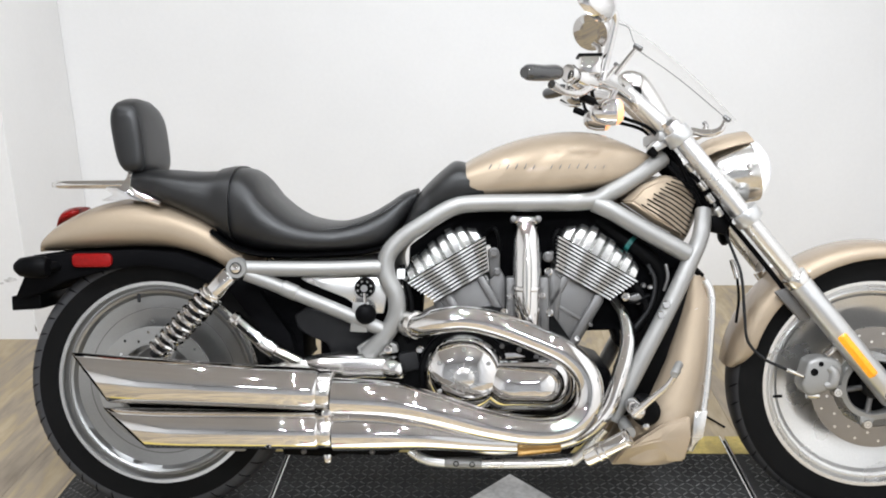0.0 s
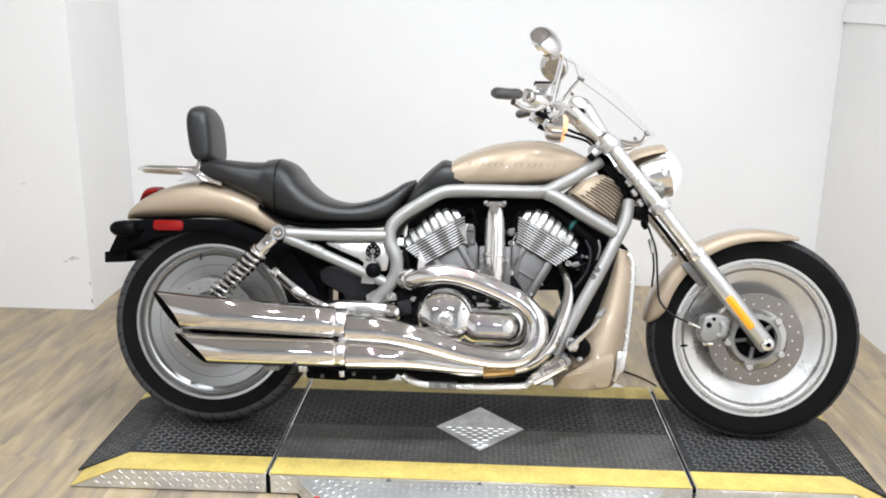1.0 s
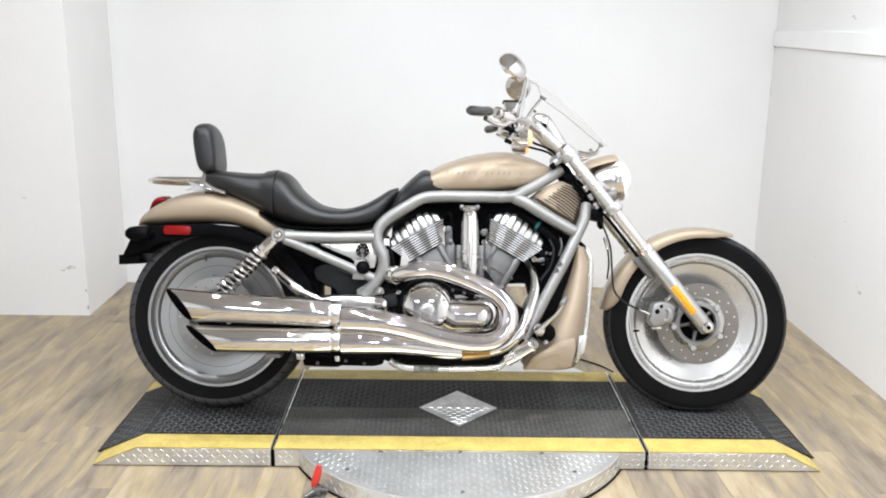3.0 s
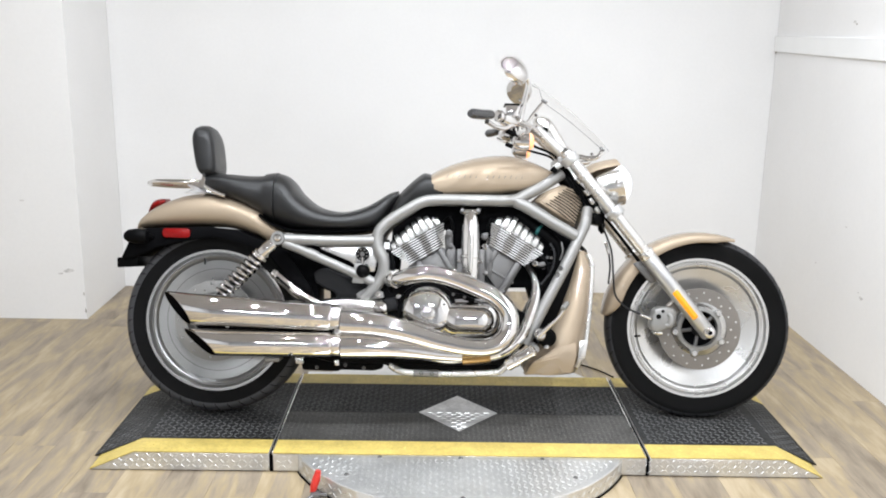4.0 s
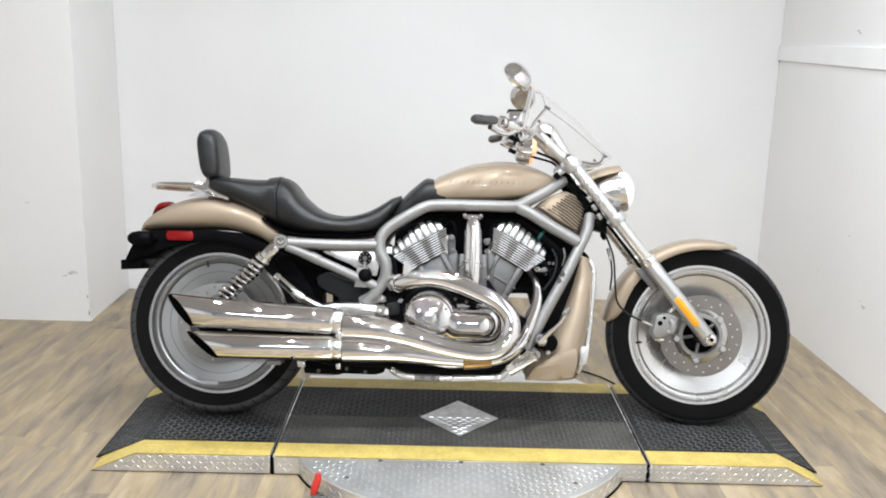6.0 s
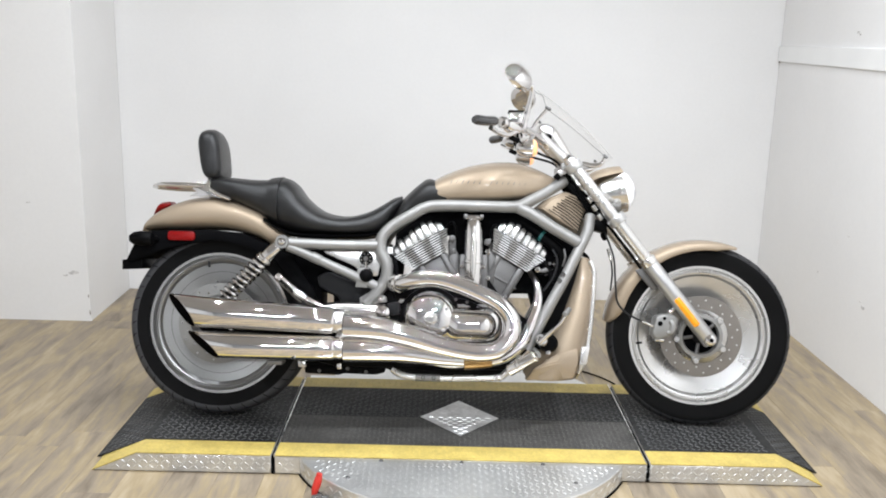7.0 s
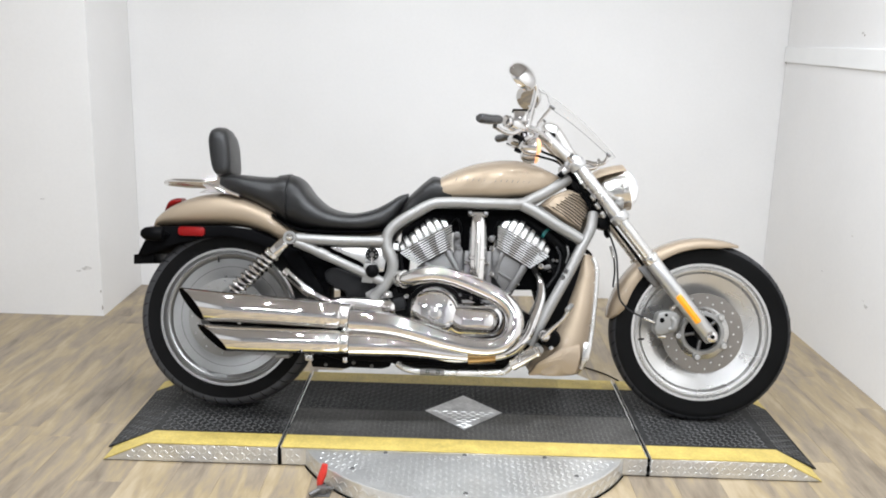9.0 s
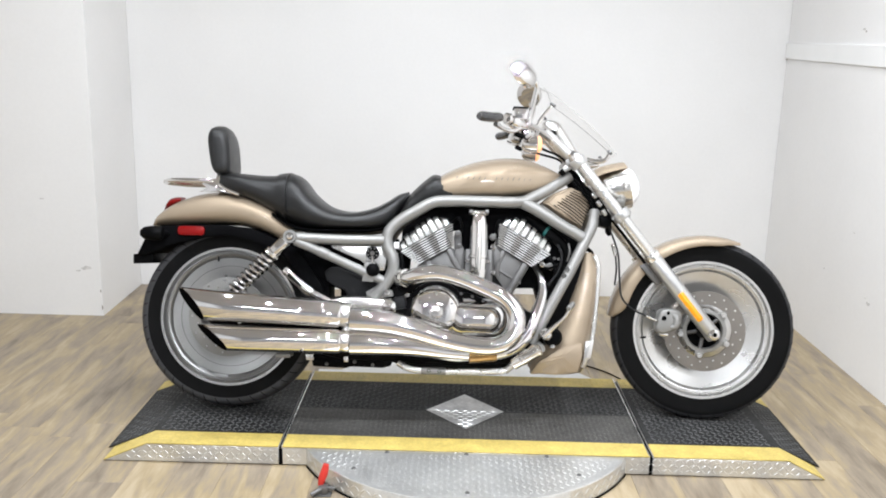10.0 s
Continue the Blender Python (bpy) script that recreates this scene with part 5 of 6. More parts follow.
# ---- radiator shrouds ----
for s in (-1, 1):
    yy = lambda v: v * s
    sc = bmesh.new()
    o = [(0.254, 0.771), (0.296, 0.808), (0.355, 0.833), (0.419, 0.82), (0.44, 0.78), (0.4, 0.682), (0.324, 0.724)]
    ys = [0.118, 0.108, 0.09, 0.062, 0.054, 0.1, 0.12]
    c = [sum(q[i] for q in o) / 7 for i in (0, 1)]
    outer = [sc.verts.new((x, yy(y), z)) for (x, z), y in zip(o, ys)]
    bulge = [sc.verts.new((c[0] + (x - c[0]) * 0.8, yy(y + 0.012), c[1] + (z - c[1]) * 0.8)) for (x, z), y in zip(o, ys)]
    inner = [sc.verts.new((x, yy(y - 0.05), z)) for (x, z), y in zip(o, ys)]
    for k in range(7):
        j = (k + 1) % 7
        sc.faces.new((outer[k], outer[j], bulge[j], bulge[k]))
        sc.faces.new((inner[k], inner[j], outer[j], outer[k]))
    sc.faces.new(bulge)
    sc.faces.new(inner[::-1])
    bmesh.ops.recalc_face_normals(sc, faces=sc.faces[:])
    bmesh.ops.bevel(sc, geom=sc.edges[:], offset=0.004, segments=2, affect="EDGES")
    scoop = part("air_scoop", sc, PAINT, bike, "champagne painted louvred air scoop", 50)
    for k in range(11):
        f = k / 10
        a = Vector((0.29, -0.13, 0.769)).lerp(Vector((0.367, -0.112, 0.827)), f)
        b = Vector((0.402, -0.113, 0.69)).lerp(Vector((0.438, -0.068, 0.795)), f)
        a = a.lerp(b, 0.05 + 0.06 * (k % 2))
        part("louvre", tube([(a.x, yy(-a.y + 0.0), a.z), (a.x * 0.5 + b.x * 0.5, yy(-(a.y + b.y) / 2 + 0.003), (a.z + b.z) / 2 + 0.004), (b.x, yy(-b.y), b.z)], 0.0016, 4, 8), BLACK, scoop)
    # lower cowl beside the radiator
    cw = bmesh.new()
    rows = (((0.399, 0.599), (0.45, 0.6), 0.115), ((0.389, 0.51), (0.473, 0.556), 0.128), ((0.357, 0.402), (0.471, 0.44), 0.15), ((0.312, 0.301), (0.453, 0.304), 0.175), ((0.25, 0.227), (0.439, 0.23), 0.185), ((0.225, 0.182), (0.425, 0.184), 0.182), ((0.231, 0.168), (0.416, 0.17), 0.172))
    rr = []
    for (xa, zz), (xb, zb), y in rows:
        ring = []
        for k in range(13):
            f = k / 12
            bow = math.sin(math.pi * min(1, f * 0.9 + 0.12)) ** 0.6
            ring.append(cw.verts.new((xa + (xb - xa) * f, yy(0.08 + (y - 0.08) * bow), zz + (zb - zz) * f)))
        ring += [cw.verts.new((xa + (xb - xa) * f, yy(0.02), zz + (zb - zz) * f)) for f in (0.98, 0.5, 0.02)]
        rr.append(ring)
    n = len(rr[0])
    for a, b in zip(rr, rr[1:]):
        for k in range(n):
            cw.faces.new((a[k], a[(k + 1) % n], b[(k + 1) % n], b[k]))
    cw.faces.new(rr[0])
    cw.faces.new(rr[-1][::-1])
    cowl = part("radiator_cowl", cw, PAINT, bike, "champagne painted radiator cowl", 50)
    foot = bmesh.new()
    fo = [(0.335, 0.268, 0.182), (0.4, 0.284, 0.168), (0.402, 0.236, 0.176), (0.39, 0.178, 0.162), (0.224, 0.166, 0.154), (0.25, 0.212, 0.182)]
    out = [foot.verts.new((x, yy(y + 0.007), z)) for x, z, y in fo]
    back = [foot.verts.new((x, yy(y - 0.05), z)) for x, z, y in fo]
    mid = foot.verts.new((0.33, yy(0.196), 0.236))
    for k in range(6):
        foot.faces.new((out[k], out[(k + 1) % 6], mid))
        foot.faces.new((back[k], back[(k + 1) % 6], out[(k + 1) % 6], out[k]))
    foot.faces.new(back[::-1])
    bmesh.ops.recalc_face_normals(foot, faces=foot.faces[:])
    bmesh.ops.bevel(foot, geom=foot.edges[:], offset=0.004, segments=2, affect="EDGES")
    part("cowl_foot", foot, PAINT, cowl, "creased lower end of the cowl", 30)
    part("cowl_cap", tube([(0.392, yy(0.1), 0.592), (0.418, yy(0.104), 0.612), (0.444, yy(0.1), 0.598)], [0.006, 0.009, 0.005]), BLACK, cowl, "black rubber cap")
    part("cowl_strip", tube([(q[0], yy(-q[1]), q[2]) for q in ((0.448, -0.105, 0.588), (0.462, -0.11, 0.548), (0.458, -0.115, 0.441), (0.446, -0.12, 0.312), (0.43, -0.125, 0.235), (0.412, -0.12, 0.192))], 0.0095), ALU, cowl, "silver edge strip")
    part("cowl_bracket", prism([(0.417, 0.287), (0.448, 0.291), (0.438, 0.228), (0.41, 0.204)], 0.14 * s - 0.008, 0.14 * s + 0.008, 0.003), ALU, cowl)
    part("cowl_bolt", lathe([(0, 0.004 * s), (0.005, 0.004 * s), (0.007, 0)], (0.425, 0.125 * s, 0.52), 12), CHROME, cowl)
part("radiator_side", prism([(0.379, 0.614), (0.419, 0.599), (0.359, 0.389), (0.323, 0.279), (0.257, 0.268)], -0.115, 0.115, 0.004), BLACK, bike, "black radiator side panel")
part("radiator", box(0.386, 0.427, -0.11, 0.11, 0.289, 0.599, 0.004), BLACK, bike, "black radiator core")
part("coolant_hose", tube([(0.202, -0.05, 0.727), (0.3, -0.085, 0.657), (0.35, -0.09, 0.598), (0.331, -0.09, 0.517), (0.273, -0.09, 0.436)], 0.02), BLACK, bike, "black coolant hose")
part("hose_clamp", rod((0.276, -0.078, 0.675), (0.284, -0.081, 0.669), 0.0203, 18), TEAL, bike, "teal hose clamp")
part("drain_hose", tube([(0.352, -0.13, 0.628), (0.356, -0.135, 0.598), (0.349, -0.13, 0.566)], 0.004), CAST, bike)
part("sensor_lead", tube([(0.247, -0.12, 0.566), (0.276, -0.13, 0.541), (0.317, -0.12, 0.554)], 0.006), BLACK, bike)

for q in ((0.327, -0.1, 0.605), (0.307, -0.1, 0.575), (0.293, -0.11, 0.537), (0.378, -0.12, 0.575), (0.159, -0.08, 0.707), (0.135, -0.08, 0.695), (-0.039, -0.09, 0.659), (-0.034, -0.09, 0.608), (-0.248, -0.13, 0.596), (-0.238, -0.14, 0.497), (0.115, -0.12, 0.626), (0.091, -0.12, 0.653)):
    part("fastener", lathe([(0, -0.006), (0.0045, -0.006), (0.006, -0.002), (0.0062, 0.008)], q, 10), CAST, bike)
part("plug_lead", tube([(-0.062, -0.08, 0.695), (-0.041, -0.11, 0.711), (-0.028, -0.11, 0.675), (-0.039, -0.1, 0.635)], 0.0055), BLACK, bike)
part("plug_lead", tube([(0.125, -0.08, 0.691), (0.107, -0.11, 0.705), (0.095, -0.11, 0.673), (0.109, -0.1, 0.634)], 0.0055), BLACK, bike)
part("intake_bracket", prism([(-0.054, 0.591), (-0.027, 0.616), (-0.014, 0.592), (-0.017, 0.492), (-0.037, 0.496)], -0.12, -0.08, 0.004), CAST, bike)
part("intake_bracket", prism([(0.081, 0.593), (0.093, 0.618), (0.117, 0.59), (0.107, 0.494), (0.087, 0.494)], -0.12, -0.08, 0.004), CAST, bike)

# small fittings round the cylinders
for q, r, mat in (((0.083, -0.12, 0.645), 0.012, CAST), ((0.084, -0.12, 0.611), 0.009, CHROME), ((-0.042, -0.12, 0.655), 0.012, CAST), ((-0.035, -0.12, 0.611), 0.009, CAST), ((-0.007, -0.15, 0.557), 0.007, CHROME), ((0.067, -0.15, 0.558), 0.007, CHROME), ((-0.02, -0.15, 0.521), 0.008, CHROME), ((0.084, -0.15, 0.519), 0.008, CHROME),
                  ((-0.26, -0.13, 0.576), 0.007, CHROME), ((-0.253, -0.13, 0.521), 0.008, CHROME), ((0.26, -0.13, 0.553), 0.009, CHROME), ((0.32, -0.11, 0.573), 0.006, CHROME), ((0.25, -0.12, 0.398), 0.007, CAST), ((0.266, -0.13, 0.347), 0.006, CHROME), ((-0.214, -0.14, 0.431), 0.009, CHROME)):
    part("fitting", lathe([(0, -0.012), (r * 0.6, -0.012), (r * 0.75, -0.009), (r, -0.008), (r * 1.02, 0.002), (r * 0.8, 0.004), (r * 0.8, 0.03)], q, 14), mat, bike)
part("sensor_block", prism([(-0.265, 0.422), (-0.222, 0.43), (-0.213, 0.387), (-0.257, 0.378)], -0.15, -0.1, 0.005), DARK, bike)
part("sensor_block", prism([(-0.214, 0.411), (-0.194, 0.415), (-0.19, 0.391), (-0.209, 0.383)], -0.145, -0.1, 0.003), CAST, bike)
part("silver_fitting", prism([(0.262, 0.55), (0.291, 0.561), (0.299, 0.549), (0.275, 0.537)], -0.135, -0.1, 0.003), CAST, bike)
part("breather_hose", tube([(-0.249, -0.12, 0.608), (-0.259, -0.135, 0.572), (-0.247, -0.14, 0.537), (-0.258, -0.14, 0.489), (-0.242, -0.13, 0.446)], 0.0055), BLACK, bike)
part("breather_hose", tube([(0.258, -0.11, 0.596), (0.287, -0.12, 0.573), (0.311, -0.12, 0.518), (0.273, -0.12, 0.454), (0.242, -0.12, 0.382)], 0.0085), BLACK, bike)
part("breather_hose", tube([(0.315, -0.11, 0.625), (0.33, -0.12, 0.586), (0.319, -0.125, 0.53), (0.284, -0.125, 0.478)], 0.005), DARK, bike)
part("bolt_strip", prism([(-0.049, 0.45), (0.01, 0.443), (0.082, 0.413), (0.074, 0.401), (0.003, 0.427), (-0.052, 0.438)], -0.16, -0.13, 0.002), BLACK, bike)
for q in ((-0.025, -0.16, 0.443), (0.014, -0.16, 0.434), (0.053, -0.16, 0.417)):
    part("strip_bolt", lathe([(0, -0.006), (0.004, -0.006), (0.006, -0.003), (0.006, 0.002)], q, 10), CAST, bike)

# ---- foot controls ----
peg = part("foot_peg", rod((0.156, -0.26, 0.21), (0.246, -0.29, 0.27), 0.0195, 20, 0.0175, 0.006), CHROME, bike, "chrome rider foot peg")
for k in (0.3, 0.42, 0.93):
    a, b = Vector((0.156, -0.26, 0.21)), Vector((0.246, -0.29, 0.27))
    c = a.lerp(b, k)
    e = (b - a).normalized()
    part("peg_ring", rod(c - e * 0.003, c + e * 0.003, 0.0212, 20, 0.0212, 0.0012), CHROME, peg)
part("peg_mount", rod((0.251, -0.25, 0.266), (0.25, -0.17, 0.27), 0.014, 14), SATIN, peg)
part("brake_cylinder", lathe([(0, -0.02), (0.022, -0.02), (0.032, -0.012), (0.033, 0.03), (0, 0.03)], (0.295, -0.2, 0.303), 28), BLACK, bike, "black brake master cylinder")
part("brake_pivot", lathe([(0, -0.02), (0.012, -0.018), (0.019, -0.008), (0.02, 0.04)], (0.27, -0.24, 0.314), 20), CHROME, bike)
part("brake_pedal", tube([(0.26, -0.25, 0.308), (0.292, -0.265, 0.342), (0.327, -0.28, 0.379), (0.347, -0.29, 0.414)], [0.009, 0.007, 0.006, 0.007]), CHROME, bike, "chrome brake pedal")
part("pedal_pad", rod((0.333, -0.31, 0.408), (0.354, -0.27, 0.424), 0.009, 14, 0.009, 0.003), SATIN, bike)
part("peg_bracket_bolt", lathe([(0, -0.008), (0.007, -0.007), (0.011, 0)], (0.294, -0.21, 0.272), 14), CHROME, bike)
sleeve = part("rail_sleeve", rod((-0.158, -0.16, 0.169), (-0.072, -0.164, 0.169), 0.0128, 16, 0.0128, 0.001), SATIN, bike)
for q in ((-0.132, -0.174, 0.171), (-0.095, -0.176, 0.17)):
    part("sleeve_ring", lathe([(0.0045, -0.001), (0.0065, -0.001), (0.0065, 0.002), (0.0045, 0.002)], q, 16, closed=True), BLACK, sleeve)

# ---- front brake and lines ----
cal = part("brake_caliper", prism([(0.687, 0.397), (0.705, 0.405), (0.724, 0.408), (0.756, 0.402), (0.768, 0.388), (0.768, 0.358), (0.757, 0.34), (0.735, 0.326), (0.699, 0.313), (0.682, 0.32), (0.673, 0.34)], -0.108, -0.05, 0.009, 3), SATIN, bike, "silver cast brake caliper")
for x, z, r in ((0.702, 0.372, 0.0095), (0.717, 0.391, 0.0065)):
    part("caliper_bore", lathe([(0, -0.0015), (r - 0.001, -0.0015), (r, 0.001)], (x, -0.108, z), 16), BLACK, cal)
part("caliper_lug", tube([(0.736, -0.104, 0.384), (0.748, -0.106, 0.37), (0.744, -0.106, 0.345), (0.728, -0.104, 0.338)], [0.009, 0.013, 0.013, 0.009]), SATIN, cal)
part("caliper_bolt", rod((0.734, -0.09, 0.408), (0.758, -0.09, 0.43), 0.01, 12, 0.008, 0.002), CHROME, cal)
part("caliper_bolt", rod((0.691, -0.09, 0.315), (0.72, -0.09, 0.312), 0.009, 12, 0.008, 0.002), CHROME, cal)
part("brake_hose", tube([(0.506, -0.05, 0.698), (0.526, -0.07, 0.641), (0.537, -0.09, 0.591), (0.542, -0.1, 0.501), (0.551, -0.1, 0.442), (0.587, -0.105, 0.403), (0.63, -0.11, 0.382), (0.678, -0.11, 0.361)], 0.0035), DARK, bike, "black brake hose")
part("hose_union", rod((0.636, -0.11, 0.379), (0.676, -0.11, 0.362), 0.0048, 10, 0.0042, 0.001), POLISHED, bike)
part("hose_union", rod((0.517, -0.075, 0.633), (0.528, -0.085, 0.589), 0.006, 10, 0.006, 0.002), CHROME, bike)
part("wheel_lead", tube([(0.528, -0.085, 0.589), (0.532, -0.085, 0.541), (0.528, -0.08, 0.484)], 0.0032), BLACK, bike)
part("hose_bracket", prism([(0.467, 0.738), (0.524, 0.731), (0.505, 0.69), (0.476, 0.697)], -0.07, 0.02, 0.004), BLACK, bike)
part("horn", lathe([(0, 0.0), (0.02, 0.004), (0.03, 0.012), (0.03, 0.02), (0, 0.026)], (0.498, -0.02, 0.693), 20, "x"), BLACK, bike)

# ---- headlamp ----
hl = (0.555, 0, 0.845)
lampm = Matrix.Translation(hl) @ Matrix.Rotation(radians(-15.4), 4, "Y")
bm = lathe([(0.0, -0.1), (0.03, -0.098), (0.055, -0.085), (0.072, -0.055), (0.08, -0.01), (0.083, 0.015), (0.083, 0.022), (0.078, 0.022), (0.076, 0.01), (0.06, -0.04), (0.0, -0.07)], (0, 0, 0), 48, "x")
bmesh.ops.transform(bm, matrix=lampm, verts=bm.verts)
lamp = part("headlamp", bm, POLISHED, bike, "chrome teardrop headlamp shell", 45)
bm = bmesh.new()
rows = []
for px, pr in ((-0.1, 0.07), (-0.09, 0.082), (-0.058, 0.092), (-0.01, 0.093), (0.018, 0.0905), (0.03, 0.0885)):
    ang = [radians(42 + 96 * k / 20) for k in range(21)]
    rows.append([bm.verts.new((px, pr * math.cos(a), pr * math.sin(a))) for a in ang] + [bm.verts.new((px, (pr - 0.004) * math.cos(a), (pr - 0.004) * math.sin(a))) for a in reversed(ang)])
for p, q in zip(rows, rows[1:]):
    for k in range(42):
        bm.faces.new((p[k], p[(k + 1) % 42], q[(k + 1) % 42], q[k]))
bm.faces.new(rows[0])
bm.faces.new(rows[-1][::-1])
bmesh.ops.transform(bm, matrix=lampm, verts=bm.verts)
part("visor", bm, PAINT, lamp, "champagne painted headlamp visor", 50)
for a in (24, 60, 96):
    c = Vector((0.0, -0.085 * math.cos(radians(a - 45)), 0.02 - 0.03 * a / 60))
    part("lamp_bolt", rod(lampm @ (c + Vector((0, 0.01, 0))), lampm @ (c - Vector((0, 0.006, 0))), 0.007, 10, 0.007, 0.002), CHROME, lamp)
bm = lathe([(0, 0.07), (0.03, 0.065), (0.055, 0.051), (0.071, 0.033), (0.077, 0.014), (0.074, 0.014), (0.068, 0.03), (0.053, 0.047), (0.03, 0.06), (0, 0.065)], (0, 0, 0), 48, "x", closed=False)
bmesh.ops.transform(bm, matrix=lampm, verts=bm.verts)
part("lamp_glass", bm, LENS, lamp, "clear headlamp glass", 50)
bm = lathe([(0, 0.0), (0.008, -0.002), (0.01, -0.02), (0.008, -0.05)], (0, 0, 0), 16, "x")
bmesh.ops.transform(bm, matrix=lampm, verts=bm.verts)
part("bulb", bm, material("lit_bulb", (0.9, 0.9, 0.9), 0.3, emit=((1, 0.97, 0.92), 220.0)), lamp, "lit headlamp bulb")
part("lamp_mount", tube([(0.441, 0, 0.888), (0.478, 0, 0.889), (0.507, 0, 0.852)], 0.016), CHROME, bike)

# ---- handlebar, mirrors, signals ----
for s in (-1, 1):
    def h(q, s=s):
        return (q[0] + (0.16 * abs(q[1]) if s > 0 else 0), abs(q[1]) * s, q[2] + (0.075 * abs(q[1]) if s > 0 else 0))
    def g(q, s=s):
        return (q[0] + (0.34 * abs(q[1]) - 0.035 if s > 0 else 0), abs(q[1]) * s, q[2] + (0.01 + 0.085 * abs(q[1]) if s > 0 else 0))
    bar = part("handlebar", tube([h((0.367, -0.05, 0.939)), h((0.329, -0.055, 0.97)), h((0.276, -0.08, 1.01)), h((0.226, -0.15, 1.03)), h((0.174, -0.23, 1.036)), g((0.107, -0.3, 1.041))], 0.0135, 8, 16), CHROME, bike, "chrome handlebar half")
    part("riser", tube([h((0.375, -0.05, 0.935)), h((0.346, -0.05, 0.959)), h((0.297, -0.062, 1.001)), h((0.265, -0.075, 1.031))], [0.026, 0.024, 0.021, 0.017]), ALU, bar, "polished riser")
    part("grip", tube([g((0.088, -0.315, 1.0415)), g((0.08, -0.325, 1.041)), g((0.056, -0.355, 1.036)), g((0.025, -0.39, 1.033)), g((0.014, -0.402, 1.031))], [0.0145, 0.0165, 0.0168, 0.0165, 0.011], 6, 20), GRIP, bar, "glossy black rubber grip")
    part("grip_end", rod(g((0.109, -0.298, 1.042)), g((0.12, -0.288, 1.042)), 0.02, 18, 0.02, 0.003), CHROME, bar)
    part("switch_housing", tube([h((0.124, -0.285, 1.037)), h((0.144, -0.262, 1.033)), h((0.169, -0.24, 1.029))], [0.019, 0.024, 0.02]), CHROME, bar, "chrome switch housing")
    part("master_cylinder", box(h((0.138, -0.26, 1.067))[0], h((0.182, -0.26, 1.068))[0], 0.255 * s - 0.025, 0.255 * s + 0.025, 1.043, 1.085, 0.006), CHROME, bar, "chrome fluid reservoir")
    part("reservoir_lid", box(h((0.134, -0.26, 1.082))[0], h((0.185, -0.26, 1.083))[0], 0.255 * s - 0.028, 0.255 * s + 0.028, 1.081, 1.086, 0.001), BLACK, bar)
    part("lever", tube([g((0.168, -0.25, 1.024)), g((0.137, -0.29, 1.002)), g((0.102, -0.33, 1)), g((0.07, -0.375, 1.011))], [0.009, 0.008, 0.007, 0.009]), CHROME, bar, "chrome hand lever")
    part("lever_clamp", rod(h((0.141, -0.26, 0.999)), h((0.173, -0.25, 0.986)), 0.009, 12, 0.009, 0.003), BLACK, bar)
    part("cable", tube([h((0.165, -0.24, 1.025)), h((0.183, -0.2, 0.989)), h((0.251, -0.12, 0.965)), h((0.327, -0.07, 0.94)), h((0.376, -0.05, 0.882))], 0.0045), BLACK, bar)
    # mirror
    stem = part("mirror_stem", tube([h((0.187, -0.25, 1.032)), h((0.194, -0.255, 1.069)), h((0.206, -0.27, 1.123)), h((0.21, -0.285, 1.162)), h((0.191, -0.3, 1.177))], [0.009, 0.0085, 0.008, 0.0075, 0.007]), CHROME, bar, "chrome mirror stem")
    mc = h((0.161, -0.32, 1.188))
    mc = (mc[0] + (0.026 if s > 0 else 0), mc[1], mc[2] + (0.026 if s > 0 else 0))
    bm = lathe([(0, 0.034), (0.018, 0.032), (0.034, 0.025), (0.044, 0.012), (0.047, -0.002), (0.046, -0.009), (0.043, -0.01), (0.0, -0.006)], (0, 0, 0), 40, "x")
    for v in bm.verts:
        v.co.y *= 1.5
        v.co.z *= 1.12
    mm = Matrix.Translation(mc) @ Matrix.Rotation(radians(34 * s), 4, "Z") @ Matrix.Rotation(radians(-30), 4, "Y") @ Matrix.Rotation(radians(-10 * s), 4, "X")
    bmesh.ops.transform(bm, matrix=mm, verts=bm.verts)
    shell = part("mirror", bm, CHROME, bike, "chrome oval rear-view mirror", 45)
    bm = lathe([(0, -0.0085), (0.042, -0.0085), (0.0425, -0.0065)], (0, 0, 0), 40, "x")
    for v in bm.verts:
        v.co.y *= 1.5
        v.co.z *= 1.12
    bmesh.ops.transform(bm, matrix=mm, verts=bm.verts)
    part("mirror_glass", bm, MIRROR, shell)
    # front turn signal
    sc = h((0.22, -0.2, 0.97))
    bm = lathe([(0, -0.052), (0.012, -0.05), (0.024, -0.038), (0.0295, -0.018), (0.03, 0.004), (0.028, 0.006), (0, 0.006)], sc, 32, "x")
    sig = part("front_signal", bm, CHROME, bike, "chrome bullet turn signal")
    part("signal_lens", lathe([(0.0285, 0.0065), (0.028, 0.012), (0.02, 0.02), (0, 0.023)], sc, 32, "x"), AMBER_LIT, sig, "lit amber signal lens")
    part("signal_stalk", rod((sc[0] - 0.015, sc[1], sc[2] + 0.012), h((0.232, -0.15, 1.024)), 0.008, 12), CHROME, sig)

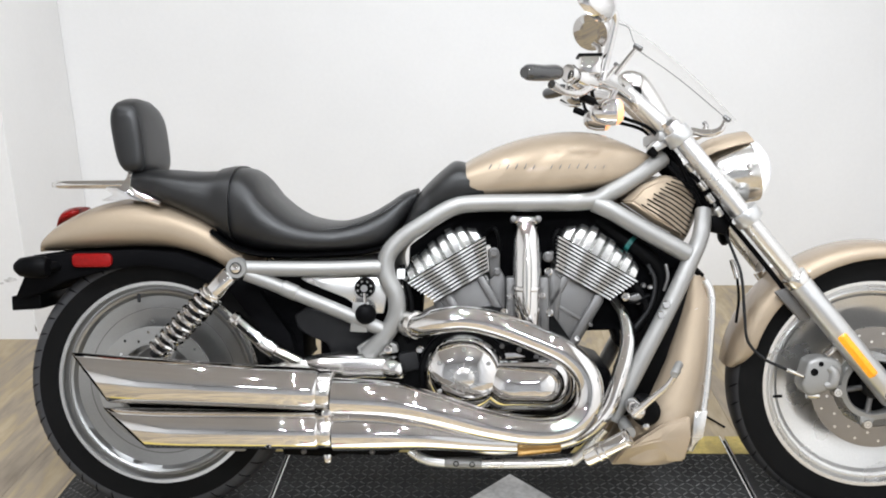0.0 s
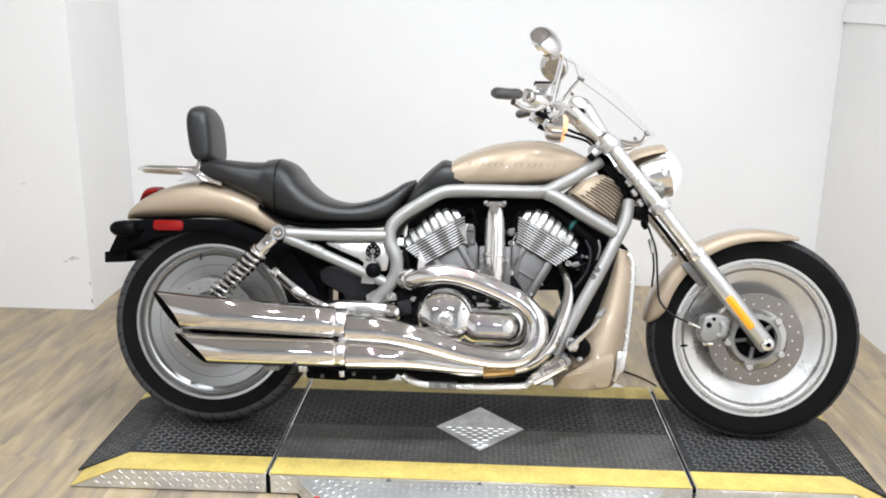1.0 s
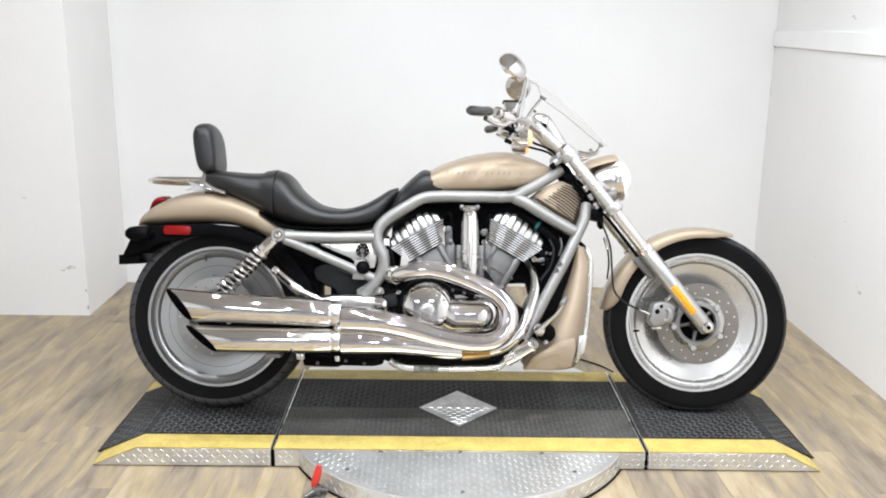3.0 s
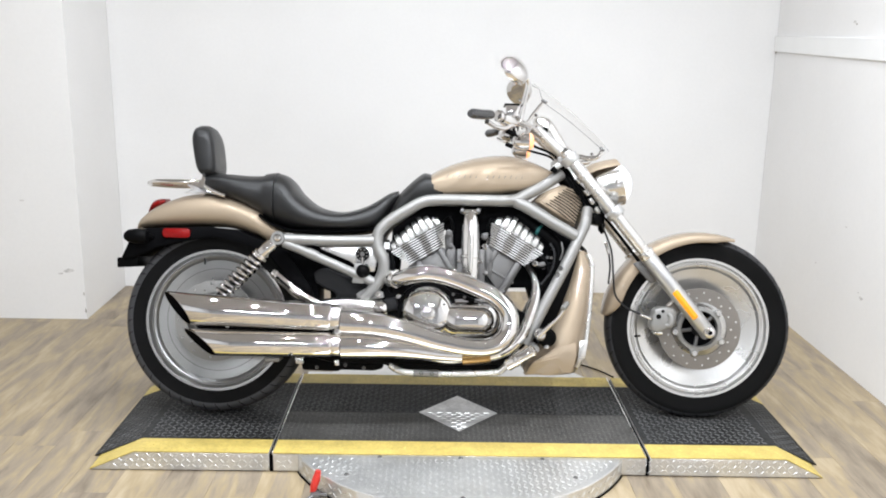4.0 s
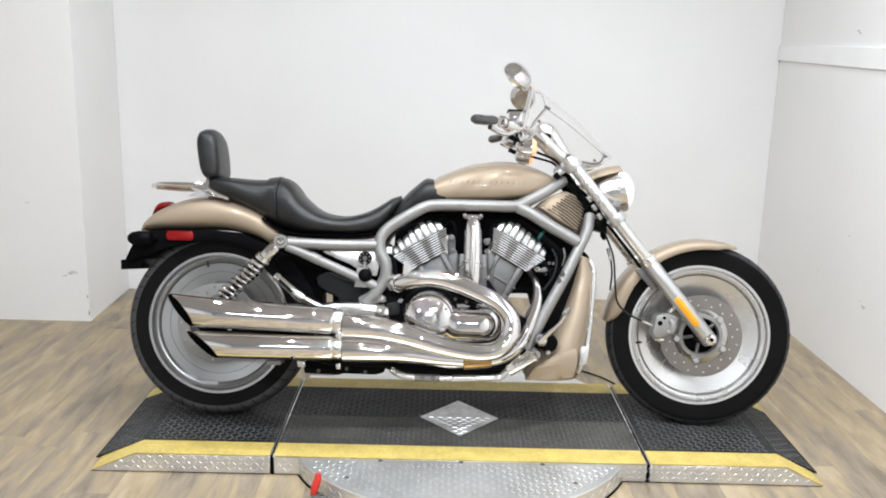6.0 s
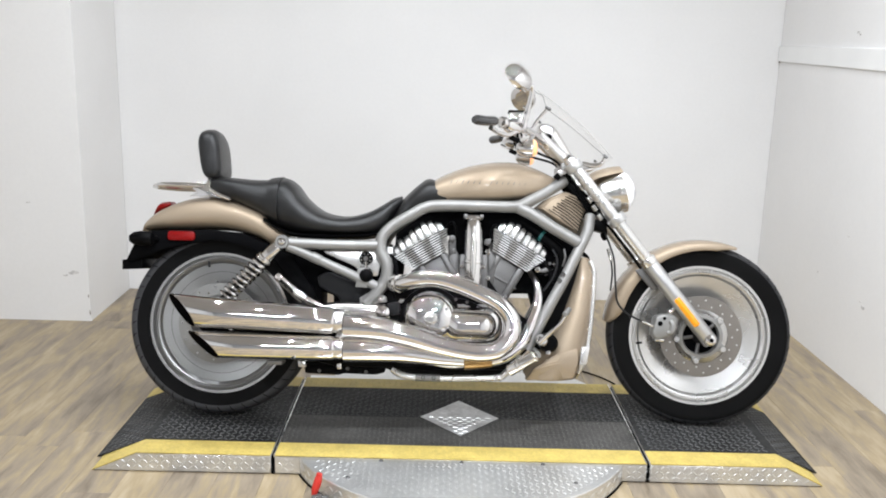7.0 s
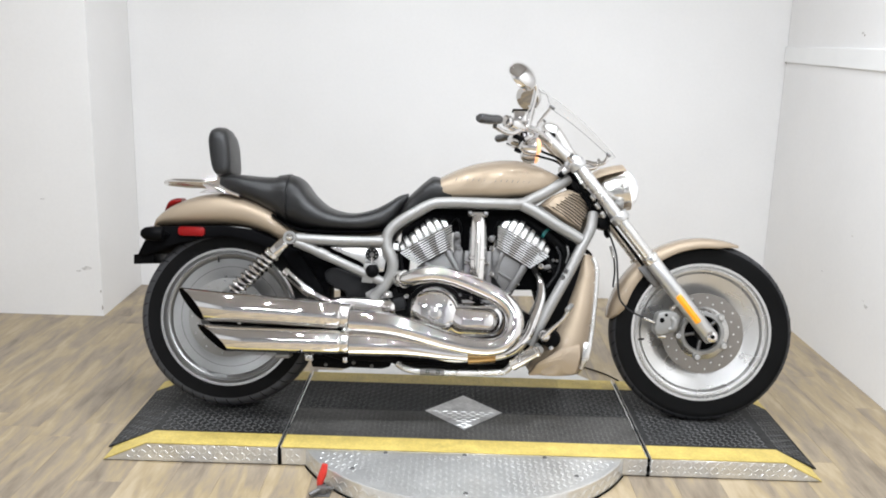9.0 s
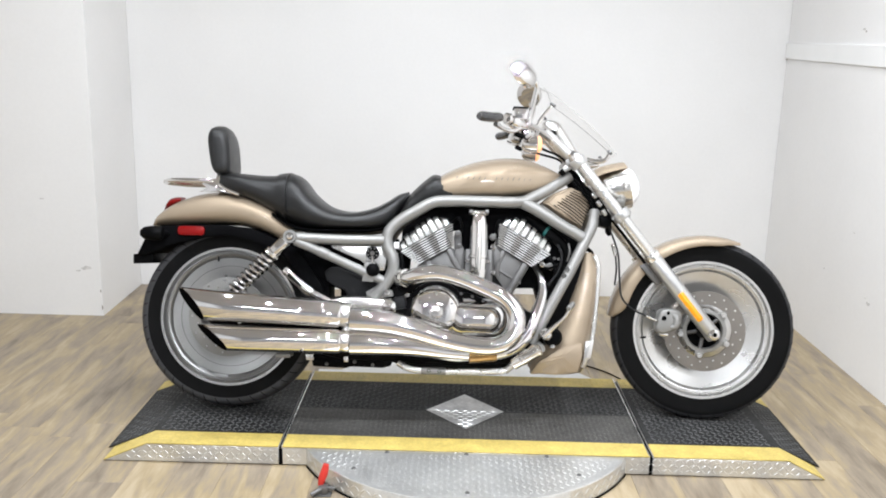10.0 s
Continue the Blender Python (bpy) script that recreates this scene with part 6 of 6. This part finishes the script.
# windshield: a clear curved sheet on two chrome stays a side
ws = bmesh.new()
rows = []
c0, c1 = (0.537, -0.03, 0.964), (0.261, -0.03, 1.205)
for i in range(13):
    f = i / 12
    row = []
    for j in range(21):
        g = j / 10 - 1
        half = 0.17 - 0.05 * f ** 3 - 0.03 * (1 - f)
        y = half * math.sin(g * 1.25) / math.sin(1.25)
        back = 0.085 * (1 - math.cos(g * 1.25)) / (1 - math.cos(1.25))
        row.append((c0[0] + (c1[0] - c0[0]) * f - back * 0.85 + 0.012 * math.sin(math.pi * f), y, c0[2] + (c1[2] - c0[2]) * f - back * 0.55 - 0.018 * g * g * f + 0.008 * math.sin(math.pi * f)))
    rows.append(row)
outer = [[ws.verts.new(q) for q in r] for r in rows]
inner = [[ws.verts.new((q[0] - 0.001, q[1] * 0.992, q[2] - 0.001)) for q in r] for r in rows]
for i in range(12):
    for j in range(20):
        ws.faces.new((outer[i][j], outer[i][j + 1], outer[i + 1][j + 1], outer[i + 1][j]))
        ws.faces.new((inner[i][j], inner[i + 1][j], inner[i + 1][j + 1], inner[i][j + 1]))
for i in range(12):
    for j in (0, 20):
        ws.faces.new((outer[i][j], outer[i + 1][j], inner[i + 1][j], inner[i][j]))
for j in range(20):
    for i in (0, 12):
        ws.faces.new((outer[i][j], outer[i][j + 1], inner[i][j + 1], inner[i][j]))
shield = part("windshield", ws, CLEAR, bike, "clear acrylic windshield", 60)
shield.visible_shadow = False
for s in (-1, 1):
    def h(q, s=s):
        return (q[0], abs(q[1]) * s, q[2])
    part("shield_stay", tube([h((0.234, -0.13, 1.06)), h((0.253, -0.135, 1.086)), h((0.279, -0.14, 1.117))], 0.005), CHROME, shield, "chrome windshield stay")
    part("stay_bolt", rod(h((0.274, -0.14, 1.124)), h((0.291, -0.15, 1.113)), 0.0055, 12, 0.0055, 0.002), CAST, shield)
    if s < 0:
        part("shield_edge", tube([h((0.283, -0.14, 1.113)), h((0.377, -0.13, 1.049)), h((0.496, -0.09, 0.961))], 0.001, 6, 8), CAST, shield)
        part("shield_edge", tube([h((0.283, -0.14, 1.113)), h((0.272, -0.137, 1.138)), h((0.264, -0.125, 1.166)), h((0.246, -0.11, 1.178)), h((0.238, -0.1, 1.19))], 0.001, 6, 8), CAST, shield)
    part("stay_bolt", rod(h((0.49, -0.09, 0.967)), h((0.502, -0.1, 0.955)), 0.0055, 12, 0.0055, 0.002), CAST, shield)
    part("shield_stay", tube([h((0.496, -0.09, 0.961)), h((0.482, -0.085, 0.935)), h((0.451, -0.08, 0.929)), h((0.416, -0.08, 0.936))], [0.005, 0.0075, 0.0095, 0.008]), CHROME, shield, "chrome windshield stay")

# gauge pod over the risers, cables and lock by the steering head
pod = part("gauge_pod", tube([(0.262, 0, 1.072), (0.276, 0, 1.066), (0.3, 0, 1.05), (0.327, 0, 1.018), (0.353, 0, 0.984), (0.376, 0, 0.953)], [0.006, 0.024, 0.034, 0.032, 0.027, 0.022], 8, 24), POLISHED, bike, "polished gauge pod over the risers")
part("gauge_bezel", rod((0.289, -0.02, 1.036), (0.3, -0.05, 1.03), 0.012, 18, 0.012, 0.003), BLACK, pod, "black gauge bezel")
part("clamp_arm", prism([(0.331, 0.882), (0.322, 0.897), (0.35, 0.923), (0.371, 0.94), (0.39, 0.949), (0.403, 0.922), (0.361, 0.899)], -0.095, -0.03, 0.005, 2), FORK, bike, "silver arm of the upper triple clamp")
part("steering_stop", rod((0.32, -0.09, 0.893), (0.336, -0.09, 0.877), 0.012, 14, 0.009, 0.003), BLACK, bike, "black rubber steering stop")
for pts, r in ((((0.359, -0.05, 0.91), (0.388, -0.075, 0.872), (0.409, -0.075, 0.828), (0.439, -0.07, 0.777)), 0.006), (((0.373, -0.04, 0.883), (0.409, -0.07, 0.845), (0.441, -0.075, 0.813), (0.471, -0.07, 0.757)), 0.005), (((0.351, -0.05, 0.89), (0.373, -0.07, 0.848), (0.422, -0.075, 0.796), (0.452, -0.07, 0.737)), 0.0045)):
    part("control_cable", tube(list(pts), r), BLACK, bike, "black control cable")

# tank emblem as plain bars
for k in range(14):
    if k == 6:
        continue
    f = k / 13
    x = -0.049 + (0.212 - -0.049) * f
    best = None
    for q in tank.data.vertices:
        if q.co.y < 0:
            d = abs(q.co.x - x) + abs(q.co.z - 0.854) 
            if best is None or d < best[0]:
                best = (d, q.co.copy(), q.normal.copy())
    p, nr = best[1], best[2]
    part("emblem_bar", rod((x - 0.004, p.y - 0.0005, 0.854 - 0.006), (x + 0.002, p.y + 0.0015, 0.854 + 0.006), 0.0013, 6), CAST, tank)

planks()
